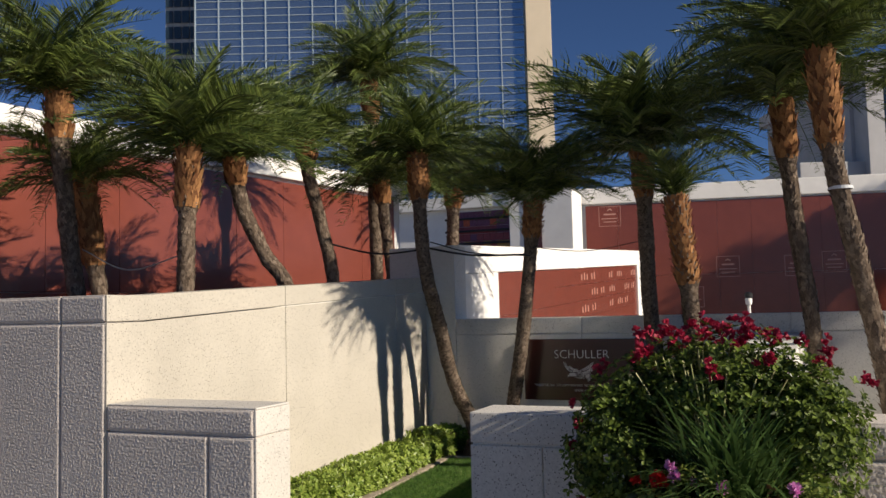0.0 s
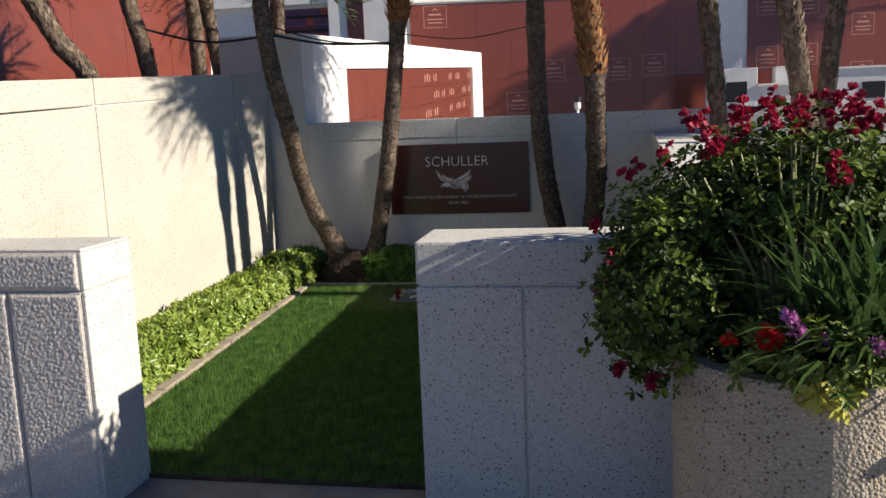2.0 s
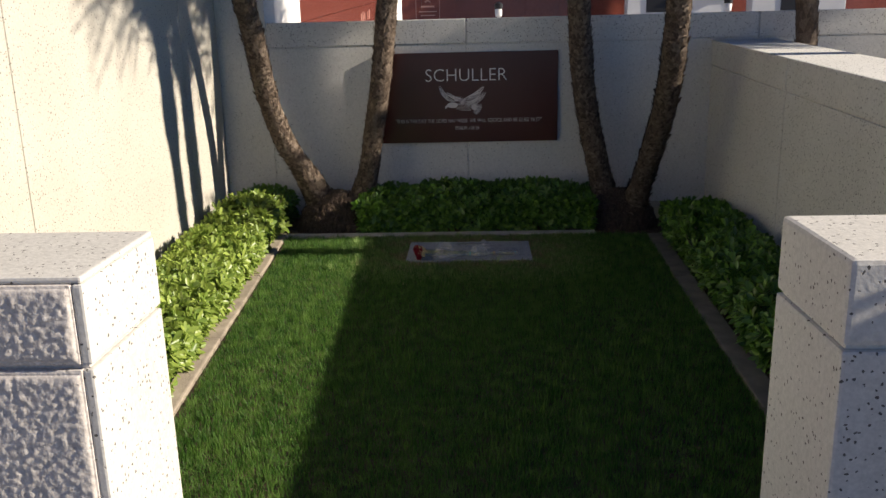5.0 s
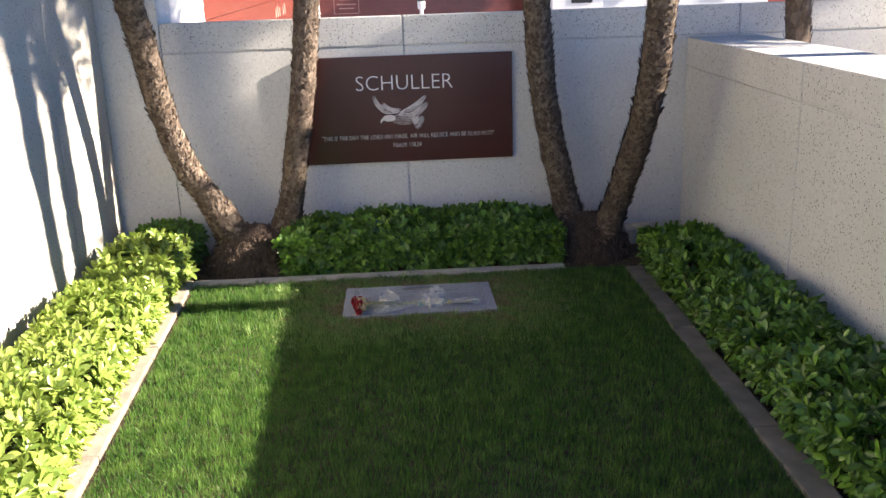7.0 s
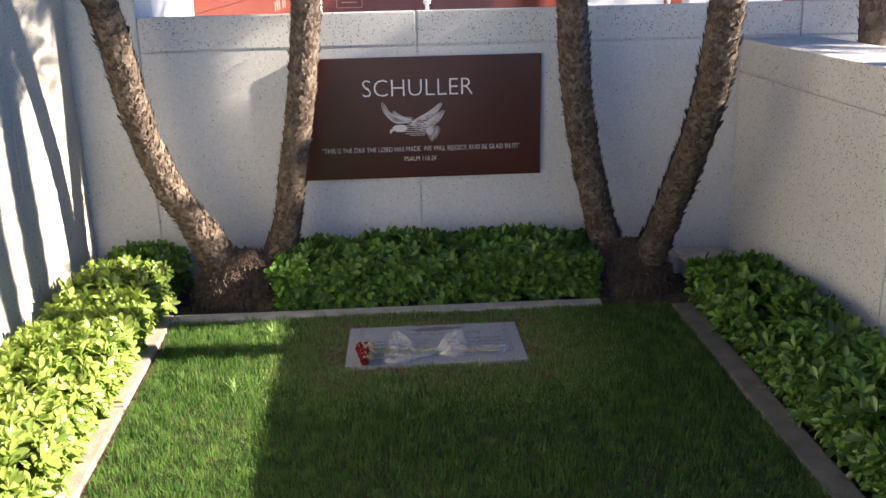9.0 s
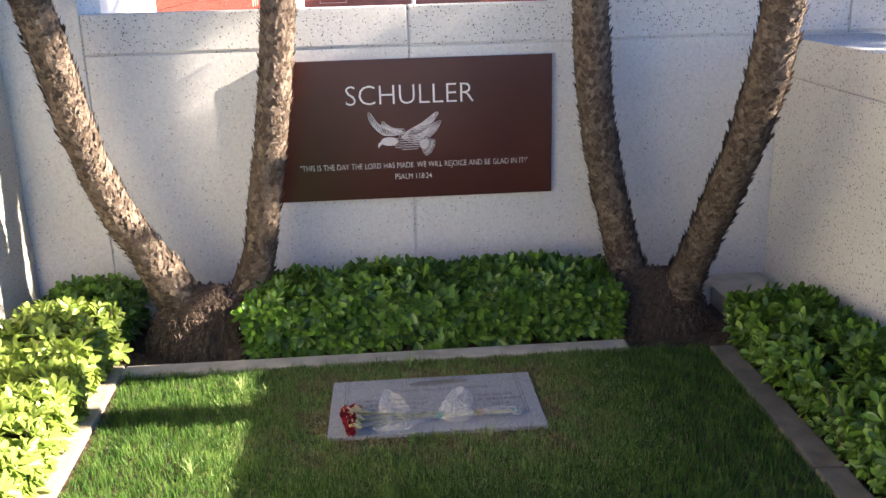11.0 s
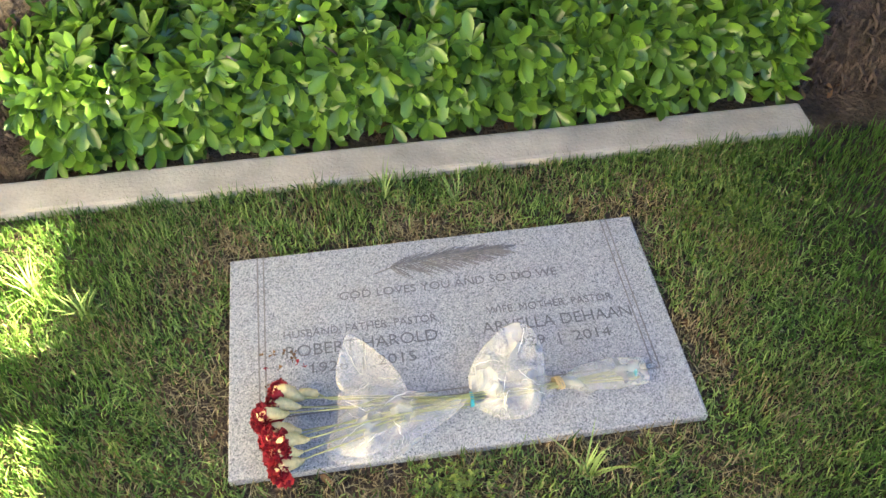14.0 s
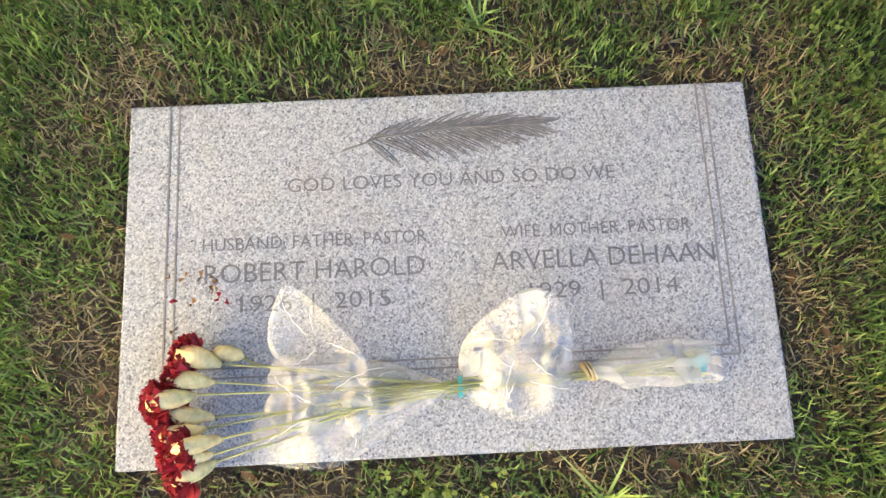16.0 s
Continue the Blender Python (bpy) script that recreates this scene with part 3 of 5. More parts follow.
hedge("clipped glossy green hedge before the plaque wall", -0.44, 1.46, 0.37, 0.84, 0.345, HEDGE, 3, 780, 0.065)
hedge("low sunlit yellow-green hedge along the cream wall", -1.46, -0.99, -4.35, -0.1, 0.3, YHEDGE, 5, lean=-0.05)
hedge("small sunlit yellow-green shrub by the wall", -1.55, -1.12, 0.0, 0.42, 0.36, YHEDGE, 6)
hedge("small shaded green shrub in the corner", -1.55, -1.12, 0.52, 0.95, 0.3, HEDGE, 7)
hedge("low green hedge in the shade of the side wall", 1.93, 2.38, -4.3, 0.3, 0.31, HEDGE, 8, lean=0.032)


# ---- lawn grass ----
def inside_marker(x, y, m=0.0):
    return (x > -m) & (x < 0.914 + m) & (y > -0.524 - m) & (y < m)


BLADE = [(-0.5, 0, 0), (0.5, 0, 0), (-0.4, 0.55, 0), (0.4, 0.55, 0), (0, 1, -0.18)]
BLADE_T = [(0, 1, 3), (0, 3, 2), (2, 3, 4)]


def turf(name, label, n, x0, x1, y0, y1, long, wide, material, seed, lean=0.55, keep=None):
    rng = np.random.default_rng(seed)
    x, y = rng.uniform(x0, x1, n), rng.uniform(y0, y1, n)
    ok = ~inside_marker(x, y, 0.004) & (x > -1.0 - 0.06 * y) & (x < 1.855 + 0.032 * y)
    if keep:
        ok &= keep(x, y, rng)
    x, y = x[ok], y[ok]
    n = len(x)
    ang = 4 * np.sin(x * 23 + 2 * np.sin(y * 9)) + 4 * np.sin(y * 19 + 2 * np.sin(x * 11)) + rng.normal(0, 3.2, n)
    tilt = np.abs(rng.normal(0, lean, n)) * (1 + 0.6 * np.sin(x * 14 + 3 * np.sin(y * 6)) * np.sin(y * 16))
    up = np.stack([np.cos(ang) * np.sin(tilt), np.sin(ang) * np.sin(tilt), np.maximum(np.cos(tilt), 0.12)], 1)
    s = long * rng.uniform(0.45, 1.25, n) * (0.85 + 0.15 * np.sin(x * 5.1 + 1) * np.sin(y * 4.3) + 0.2 * np.sin(x * 31 + 3 * np.sin(y * 13)) * np.sin(y * 37))
    ax = frames(up, rng.normal(0, 1, (n, 3)))
    ax[:, 0] *= wide
    ax[:, 1] *= s[:, None]
    ax[:, 2] *= s[:, None]
    v, t = spread(BLADE, BLADE_T, ax, np.stack([x, y, np.full(n, -0.012)], 1))
    return tagged(fast_mesh(name, v, t, material), label, "grass", kind="stuff")


def near_marker(x, y):
    dx = np.maximum(np.maximum(-x, x - 0.914), 0)
    dy = np.maximum(np.maximum(-0.524 - y, y), 0)
    return np.hypot(dx, dy)


def bare(x, y):
    """Patchiness of the turf near the stone."""
    return np.sin(x * 13 + 2) * np.sin(y * 17 + 1) + 0.6 * np.sin(x * 31 + y * 23)


turf("lawn_grass", "short mown green lawn, half in shade", 250000, -1.05, 1.87, -4.46, 0.218, 0.047, 0.0027, GRASS, 11, 0.36,
     keep=lambda x, y, r: r.uniform(0, 1, len(x)) < np.clip(near_marker(x, y) * 2.2 + 0.05, 0, 1))
turf("near_grass", "worn green grass round the grave marker", 80000, -0.75, 1.7, -1.1, 0.218, 0.038, 0.0036, NEARGRASS, 12, 0.8,
     lambda x, y, r: r.uniform(0, 1, len(x)) < np.clip(near_marker(x, y) * 5 + 0.15 - 0.75 * bare(x, y), 0.06, 1) * np.clip(1.9 - near_marker(x, y) * 3.4, 0, 1))
turf("dry_thatch", "straw-coloured dry grass round the grave marker", 90000, -0.75, 1.7, -1.1, 0.218, 0.034, 0.0026, DRYGRASS, 13, 1.2,
     lambda x, y, r: r.uniform(0, 1, len(x)) < np.clip(0.95 - near_marker(x, y) * 1.7 + 0.7 * bare(x, y), 0.05, 1) * np.clip(1.8 - near_marker(x, y) * 3.2, 0, 1))


# ---- palms ----
def frond_mesh(seed, length):
    """One feather leaf along +y: arched rachis and two rows of narrow, hanging leaflets."""
    rng = np.random.default_rng(seed)
    bm = bmesh.new()
    arch, sway = rng.uniform(0.45, 0.85), rng.uniform(-0.12, 0.12)

    def rib(s):
        return Vector((sway * length * s * s, length * (s - 0.16 * s ** 3), -arch * length * s ** 2.4))

    tube([rib(q) for q in np.linspace(0, 1, 9)], [0.012 * (1 - 0.85 * i / 8) for i in range(9)], 4, bm, False)
    n = 58
    for i in range(n):
        s = 0.08 + 0.92 * i / (n - 1)
        base = rib(s)
        ll = length * (0.25 * math.sin(math.pi * (0.14 + 0.76 * s)) + 0.05) * rng.uniform(0.8, 1.12)
        for side in (-1, 1):
            d = Vector((side, 0.7 + 0.6 * s, rng.uniform(-0.1, 0.5))).normalized()
            sag = ll * rng.uniform(0.25, 0.75)
            mid = base + d * ll * 0.5 + Vector((0, 0, -0.18 * sag))
            tip = base + d * ll * 0.95 + Vector((0, 0, -sag))
            w = Vector((rng.uniform(-0.003, 0.003), 0.0075, rng.uniform(-0.004, 0.004)))
            a, b, c, e, f = (bm.verts.new(q) for q in (base - w * 0.5, base + w * 0.5, mid - w, mid + w, tip))
            bm.faces.new((a, b, e, c))
            bm.faces.new((c, e, f))
    return mesh_of(bm, "frond", FROND)


FRONDS = [frond_mesh(40 + i, l) for i, l in enumerate((1.0, 1.12, 1.25, 1.05, 1.18))]


def scaly_trunk(path, radii, rng, bm, step=0.034, boots_from=2.0, around=11):
    """Core and the rough diamond-shaped leaf scars; the scars above the given share of the length are returned apart."""
    tube(path, [r * 0.93 for r in radii], 12, bm)
    boots = bmesh.new()
    total = sum((b - a).length for a, b in zip(path, path[1:]))
    rings = int(total / step)
    for i in range(rings):
        s = i / rings * (len(path) - 1)
        j = min(int(s), len(path) - 2)
        t = s - j
        c = path[j].lerp(path[j + 1], t)
        r = radii[j] * (1 - t) + radii[j + 1] * t
        d = (path[j + 1] - path[j]).normalized()
        side = d.cross(Vector((0, 1, 0.13))).normalized()
        up = d.cross(side)
        share = i / rings
        own = boots if share > boots_from else bm
        big = 1.9 if share > boots_from else 1.0
        for q in range(around):
            a = 2 * math.pi * (q + 0.5 * (i % 2)) / around + rng.uniform(-0.12, 0.12)
            n = math.cos(a) * side + math.sin(a) * up
            tan = d.cross(n)
            o = c + n * r * 0.9
            h, w, out = step * rng.uniform(0.9, 2.1) * big, r * rng.uniform(1.7, 3.9) / around, r * (0.05 + 0.25 * rng.uniform(0, 1) ** 2) * big
            vs = [own.verts.new(x) for x in (o - tan * w - d * h * 0.4, o + tan * w - d * h * 0.4, o + tan * w * 0.7 + d * h * 0.35 + n * out * 0.6, o - tan * w * 0.7 + d * h * 0.35 + n * out * 0.6, o + d * h * 0.9 + n * out)]
            own.faces.new((vs[0], vs[1], vs[2], vs[3]))
            own.faces.new((vs[3], vs[2], vs[4]))
            own.faces.new((vs[1], vs[0], vs[4]))
    return boots


def palm(points, radius, label, seed, fronds=38, boots_from=0.86, crown=1.0, flare=1.6, droop=6.0, near=False, group="pygmy palms"):
    rng = np.random.default_rng(seed)
    base = Vector(points[0])
    root = thing("palm_tree", base, label=label, category="palm tree", group=group)
    path = spline([Vector(p) - base for p in points], 26)
    radii = [1.06 * radius * (1 + (flare - 1) * max(0, 1 - i / 5)) * (1.0 if i / 26 < boots_from else 1.4) * rng.uniform(0.95, 1.05) for i in range(27)]
    bm = bmesh.new()
    boots = scaly_trunk(path, radii, rng, bm, 0.0185 if near else 0.034, boots_from, 15 if near else 11)
    part("trunk", bm, BARK, root, "rough scaly grey-brown trunk")
    part("leaf_base", boots, BOOT, root, "fibrous orange-brown old leaf bases")
    head, grow = path[-1], (path[-1] - path[-3]).normalized()
    lean = Vector((0, 0, 1)).rotation_difference(grow).slerp(Matrix().to_quaternion(), 0.4).to_matrix().to_4x4()
    fronds = round(fronds * 1.22)
    for i in range(fronds):
        s = i / (fronds - 1)
        az = math.degrees(2.39996 * i) + rng.uniform(-9, 9)
        el = 86 - (72 - droop) * s ** 0.9 + rng.uniform(-9, 9)
        f = new("frond", FRONDS[int(rng.integers(len(FRONDS)))])
        f.parent = root
        f.matrix_basis = Matrix.Translation(head - grow * 0.1 * s) @ lean @ pose(0, 0, 0, 0, 0, az) @ pose(0, 0, 0, el, rng.uniform(-20, 20), 0) @ Matrix.Scale(crown * rng.uniform(0.85, 1.1), 4)
    return root


def root_mat(at, rx, ry, h, seed, label):
    """A mound of matted roots at the foot of a palm pair."""
    rng = np.random.default_rng(seed)
    m = thing("root_mound", at, label=label, category="tree roots")
    bm = bmesh.new()
    bmesh.ops.create_uvsphere(bm, u_segments=28, v_segments=14, radius=1)
    for v in bm.verts:
        k1 = 1 + 0.12 * noise.noise(v.co * 3 + Vector((seed, 0, 0)))
        v.co = Vector((v.co.x * rx * k1, v.co.y * ry * k1, max(v.co.z, -0.2) * h * k1))
    part("mound", bm, ROOT, m, smooth=True)
    bm = bmesh.new()
    for i in range(900):
        a, z = rng.uniform(0, 2 * math.pi), rng.uniform(0.05, 1)
        r = math.sqrt(max(0.02, 1 - z * z))
        p = Vector((rx * r * math.cos(a), ry * r * math.sin(a), h * z))
        q = p * rng.uniform(1.0, 1.09) + Vector((rng.uniform(-0.02, 0.02), rng.uniform(-0.02, 0.02), -rng.uniform(0.02, 0.07)))
        q.z = max(q.z, 0.0)
        tube([p, (p + q) / 2 + Vector((0.012 * math.cos(a), 0.012 * math.sin(a), 0.012)), q], [0.0045, 0.0045, 0.002], 4, bm, False)
    part("root_fibre", bm, ROOTLET, m, "matted pale rootlets", kind="stuff")
    return m


palm([(-0.68, 0.6, -0.03), (-0.88, 0.6, 0.4), (-1.07, 0.62, 0.72), (-1.18, 0.57, 1.1), (-1.22, 0.41, 1.6), (-1.26, 0.2, 2.1), (-1.32, 0.15, 2.6), (-1.42, 0.3, 3.3), (-1.48, 0.4, 3.85)], 0.085, "leaning palm in sun and shade before the plaque wall", 1, near=True)
palm([(-0.6, 0.66, -0.03), (-0.42, 0.68, 0.36), (-0.34, 0.69, 0.76), (-0.255, 0.71, 1.25), (-0.19, 0.78, 1.84), (-0.11, 0.82, 2.6), (-0.05, 0.8, 3.2)], 0.083, "slender palm beside the plaque, shaded trunk", 2, 40, 0.86, crown=0.95, droop=22, near=True)
palm([(1.63, 0.66, -0.03), (1.57, 0.74, 0.33), (1.48, 0.79, 0.75), (1.405, 0.8, 1.2), (1.36, 0.77, 1.85), (1.35, 0.76, 2.7), (1.34, 0.74, 3.75)], 0.091, "upright dark palm at the plaque's edge", 3, 46, 0.9, 1.25, droop=5, near=True)
palm([(1.74, 0.58, -0.03), (1.84, 0.48, 0.3), (1.91, 0.32, 0.68), (1.95, 0.1, 1.08), (1.95, -0.1, 1.5), (1.94, -0.2, 2.05), (1.84, -0.22, 2.98)], 0.086, "palm leaning out from the side bed", 4, 18, 0.83, 0.62, droop=42, near=True)
band = tagged(part("trunk_band", lathe([(0.105, 0.0), (0.11, 0.0), (0.11, 0.03), (0.105, 0.03), (0.105, 0.0)], 20), MULLION, None), "pale metal band round a palm trunk", "band")
band.location = (3.44, -0.72, 2.86)
root_mat((-0.68, 0.6, -0.04), 0.31, 0.22, 0.36, 3, "matted brown root mound under the palm pair")
root_mat((1.71, 0.58, -0.04), 0.28, 0.2, 0.34, 5, "matted brown root mound in the shaded bed")
palm([(3.17, 0.65, -0.1), (3.14, 0.62, 1.4), (3.04, 0.6, 2.42), (2.97, 0.6, 3.25), (2.93, 0.6, 4.1)], 0.085, "dark palm behind the side wall", 5, 40, 0.8, 1.05, droop=10)
palm([(3.92, -0.62, -0.1), (3.69, -0.64, 1.4), (3.54, -0.68, 2.28), (3.39, -0.74, 3.15), (3.32, -0.78, 4.2)], 0.088, "tall palm with pale ringed trunk and metal band", 6, 46, 0.78, 1.0, droop=24)
palm([(4.15, 0.75, -0.1), (4.15, 0.8, 1.5), (4.27, 0.95, 2.6), (4.42, 1.0, 3.55), (4.5, 1.05, 4.2)], 0.085, "dark straight palm behind the side wall", 7, 36, 0.8, 0.85, droop=14)
palm([(-3.85, -2.8, -0.1), (-3.9, -2.82, 1.5), (-4.02, -2.88, 2.6), (-4.12, -2.92, 3.6), (-4.15, -2.93, 4.25)], 0.09, "tall sunlit palm behind the cream wall", 8, 46, 0.8, 1.1, droop=12)
palm([(-3.95, -2.3, -0.1), (-4.05, -2.35, 1.6), (-4.2, -2.4, 2.6), (-4.3, -2.45, 3.4)], 0.085, "short palm with orange leaf bases", 9, 30, 0.6, 0.9)
palm([(-2.42, -3.0, -0.1), (-2.4, -3.0, 1.5), (-2.36, -3.02, 2.5), (-2.33, -3.02, 3.45)], 0.08, "sunlit palm close behind the cream wall", 10, 44, 0.8, 0.95, droop=20)
palm([(-2.3, -1.3, -0.1), (-2.24, -1.42, 1.9), (-2.5, -1.55, 2.5), (-2.72, -1.66, 3.05), (-2.8, -1.7, 3.6)], 0.08, "dark curved palm behind the cream wall", 11, 42, 0.86, 0.95, droop=18)
palm([(-2.4, -0.02, -0.1), (-2.48, -0.04, 2.0), (-2.65, -0.1, 3.0), (-2.78, -0.16, 3.6), (-2.82, -0.18, 4.1)], 0.08, "dark palm behind the cream wall", 12, 36, 0.84, 0.9)
palm([(-3.1, 2.35, -0.1), (-3.12, 2.33, 2.2), (-3.15, 2.31, 4.2), (-3.17, 2.3, 5.5)], 0.095, "tall dark palm behind the corner", 13, 40, 0.82, 1.15)
palm([(-2.6, 2.05, -0.1), (-2.68, 2.03, 2.0), (-2.8, 2.0, 3.2), (-2.84, 2.0, 3.8)], 0.08, "dark palm in the shade behind the corner", 14, 34, 0.8, 0.95)
palm([(-4.25, 8.0, -0.1), (-4.22, 8.0, 2.4), (-4.15, 8.0, 4.5)], 0.13, "dark bushy palm behind the niche wall", 15, 44, 0.9, 1.5)


# palms further along the row and before the crypt wall, known by their shade
palm([(6.3, 0.48, -0.1), (6.3, 0.48, 2.0), (6.32, 0.48, 3.35)], 0.085, "palm further along the row beside the back wall", 16, 64, 0.85, 0.85, droop=-10)
palm([(8.3, 0.85, -0.1), (8.3, 0.85, 2.4), (8.32, 0.85, 4.6)], 0.085, "palm further along the row beside the back wall", 22, 60, 0.85, 0.9, droop=-10)
for i, (x, y, h) in enumerate(((16.8, 24.4, 9.8), (18.5, 24.0, 10.6), (20.5, 24.6, 11.2), (19.3, 25.2, 9.6))):
    palm([(x, y, -0.1), (x + 0.1, y, h * 0.5), (x, y, h)], 0.14, "tall palm before the red crypt wall", 17 + i, 40, 0.9, 1.9, droop=-10)


def cable(points, r, material, label, name="cable"):
    c = tagged(part(name, tube(spline(points, 24), [r] * 25, 6), material, None, smooth=True), label, name)
    return c


cable([(-2.6, -0.1, 2.72), (-2.0, 0.2, 2.56), (-1.4, 0.42, 2.6)], 0.012, CABLE, "slack black cable tied between two palms")
cable([(-1.4, 0.36, 2.62), (-0.8, 0.5, 2.5), (-0.12, 0.62, 2.48)], 0.013, CABLE, "slack black cable between the palm trunks")
cable([(-1.38, 0.5, 2.7), (-0.8, 0.56, 2.53), (-0.1, 0.74, 2.47)], 0.008, CABLE, "thin black cable between the palm trunks")
cable([(-0.1, 0.7, 2.58), (0.6, 0.8, 2.5), (1.34, 0.85, 2.6)], 0.005, CABLE, "thin dark wire between two palms")
cable([(-3.93, -2.8, 2.55), (-3.2, -2.9, 2.3), (-2.4, -3.0, 2.42)], 0.007, KERB, "pale rope slung between two palms", "rope")


# ---- weeds and litter ----
rng = np.random.default_rng(51)
n = 330
p = np.stack([rng.normal(1.14, 0.1, n), rng.normal(0.03, 0.11, n), rng.uniform(0.004, 0.022, n)], 1)
p[-60:, 0], p[-60:, 1] = rng.normal(0.42, 0.04, 60), rng.normal(-0.585, 0.02, 60)
p = p[~inside_marker(p[:, 0], p[:, 1], 0.01) & (p[:, 1] < 0.2)]
ax, at = rosettes(rng, p, np.tile([0.0, 0.0, 1.0], (len(p), 1)), 3, 0.0085, 0.05, 0.35)
ax[:, 0] *= 2.0
v, t = spread(LEAF, LEAF_T, ax, at)
tagged(fast_mesh("clover", v, t, PETUNIA), "small bright clover leaves in the grass", "weeds", kind="stuff")
for x, y, k0 in ((-0.3, -0.1, 26), (-0.42, -0.02, 18), (0.36, 0.16, 22), (0.52, 0.12, 16), (0.66, -0.6, 14), (-0.5, -0.75, 30)):
    tuft = thing("grass_tuft", (x, y, -0.01), label="tuft of longer bright grass in the lawn", category="grass", group="grass tufts")
    a, tilt = rng.uniform(0, 2 * np.pi, k0), rng.uniform(0.2, 1.2, k0)
    d = np.stack([np.cos(a) * np.sin(tilt), np.sin(a) * np.sin(tilt), np.cos(tilt)], 1)
    ax = frames(d, np.tile([0.0, 0.0, 1.0], (k0, 1)))
    s = rng.uniform(0.05, 0.11, k0)
    ax[:, 0] *= 0.0045
    ax[:, 1] *= s[:, None]
    ax[:, 2] *= s[:, None]
    v, t = spread(BLADE, BLADE_T, ax, rng.normal(0, 0.006, (k0, 3)) * [1, 1, 0])
    fast_mesh("grass_blade", v, t, NEARGRASS, tuft, "stuff")
n = 700
p = np.stack([rng.uniform(-1.1, 2.0, n), rng.uniform(0.38, 1.02, n), rng.uniform(-0.02, -0.008, n)], 1)
m = rng.uniform(0, 1, n) < 0.25
p[m, 0], p[m, 1] = rng.uniform(-0.12, 1.05, m.sum()), rng.uniform(-0.66, 0.2, m.sum())
p = p[~inside_marker(p[:, 0], p[:, 1], 0.015)]
ax, at = rosettes(rng, p, np.tile([0.0, 0.0, 1.0], (len(p), 1)), 2, 0.03, 0.0, 0.3)
v, t = spread(LEAF, LEAF_T, ax, at)
tagged(fast_mesh("leaf_litter", v, t, DEAD), "brown leaf scraps on the bare soil", "litter", kind="stuff")


# ---- niche wall, mosaic wall and low walls behind the garden ----
def oriented(name, a, b, label, category="wall", kind="structure"):
    """A thing whose x axis runs from a to b; returns it and its length."""
    d = Vector((b[0] - a[0], b[1] - a[1]))
    return thing(name, (a[0], a[1], 0), math.degrees(math.atan2(d.y, d.x)), label, category, kind=kind), d.length


def sign(parent, x, z, w=0.62, h=0.6, y=-0.004):
    """A niche inscription: thin pale frame and bars of lettering."""
    for x0, x1, z0, z1 in ((x, x + w, z, z + 0.018), (x, x + w, z + h - 0.018, z + h), (x, x + 0.018, z, z + h), (x + w - 0.018, x + w, z, z + h)):
        part("niche_frame", box(x0, x1, y, 0.002, z0, z1), SIGNMARK, parent)
    part("emblem", tube([(x + w / 2 - 0.1, y / 2, z + h * 0.78), (x + w / 2, y / 2, z + h * 0.86), (x + w / 2 + 0.1, y / 2, z + h * 0.78)], [0.02, 0.035, 0.02], 6), SIGNMARK, parent)
    for k0, (q, s) in enumerate(((0.56, 0.55), (0.36, 0.75), (0.2, 0.6))):
        part("lettering", box(x + w / 2 - w * s / 2, x + w / 2 + w * s / 2, y, 0.002, z + h * q, z + h * q + (0.06 if k0 == 0 else 0.035)), SIGNMARK, parent)


for x, z in ((1.18, 4.95), (5.6, 2.8), (4.23, 1.65), (8.1, 2.76), (9.45, 2.86), (13.8, 4.95), (15.3, 4.95), (13.8, 3.0), (15.3, 3.05), (17.45, 4.1), (17.45, 2.3), (19.4, 4.95), (19.4, 3.05)):
    sign(rw, x, z, 0.86, 0.8)

RISE = 0.047


def rising(bm):
    """Lifts the upper edges along the wall's length."""
    for v in bm.verts:
        if v.co.z > 0.1:
            v.co.z += RISE * v.co.x
    return bm


niche, length = oriented("niche_wall", (-1.38, 1.47), (-1.42, 16.6), "long white niche wall framing red granite plates, dappled with palm shade")
part("body", rising(box(0, length, 0.05, 0.45, -0.2, 2.3)), STUCCO, niche)
part("lintel", rising(box(0, length, -0.02, 0.47, 2.31, 2.715, 0.012)), STUCCO, niche)
for x0, x1 in ((0.0, 1.6), (13.35, length)):
    part("post", rising(box(x0, x1, -0.02, 0.45, -0.2, 2.308, 0.01)), STUCCO, niche)
for x0, x1, cols, rows in ((1.6, 5.0, 3, 3), (5.0, 13.35, 9, 6)):
    w, h = (x1 - x0) / cols, 2.1 / rows
    for i in range(cols):
        for j in range(rows):
            a, b, z = x0 + w * i + 0.004, x0 + w * (i + 1) - 0.004, 0.2 + h * j
            part("plate", rising(box(a, b, 0.02, 0.05, z + 0.003, z + h - 0.003, 0.002)), REDWALL, niche)
            if cols == 9 and j >= 3 and (i * 5 + j * 3) % 7 > 1 and i > 1:
                for q in range(2 + (i + j) % 2):
                    part("lettering", rising(box(a + 0.16 + 0.24 * q, a + 0.23 + 0.24 * q, 0.014, 0.021, z + 0.09, z + 0.22 + 0.03 * (q % 2))), SIGNMARK, niche)

mos, length = oriented("mosaic_wall", (-12.5, 22.0), (-5.2, 22.3), "white recessed wall with a striped sunset mosaic")
part("body", box(0, 4.9, 0.1, 0.6, -0.2, 5.8), STUCCO, mos)
part("beam", box(0, 4.9, -0.25, 0.6, 5.8, 6.3, 0.03), STUCCO, mos)
gable = box(4.9, length + 0.1, -0.35, 1.4, -0.2, 6.9, 0.03)
for v in gable.verts:
    if v.co.z > 6:
        v.co.z -= 0.27 * (v.co.x - 5.3)
part("pilaster", gable, STUCCO, mos, "white pilaster with a sloping top")
part("slot", box(5.6, 6.2, -0.39, -0.3, 0.5, 6.25), PLAQUE, mos)
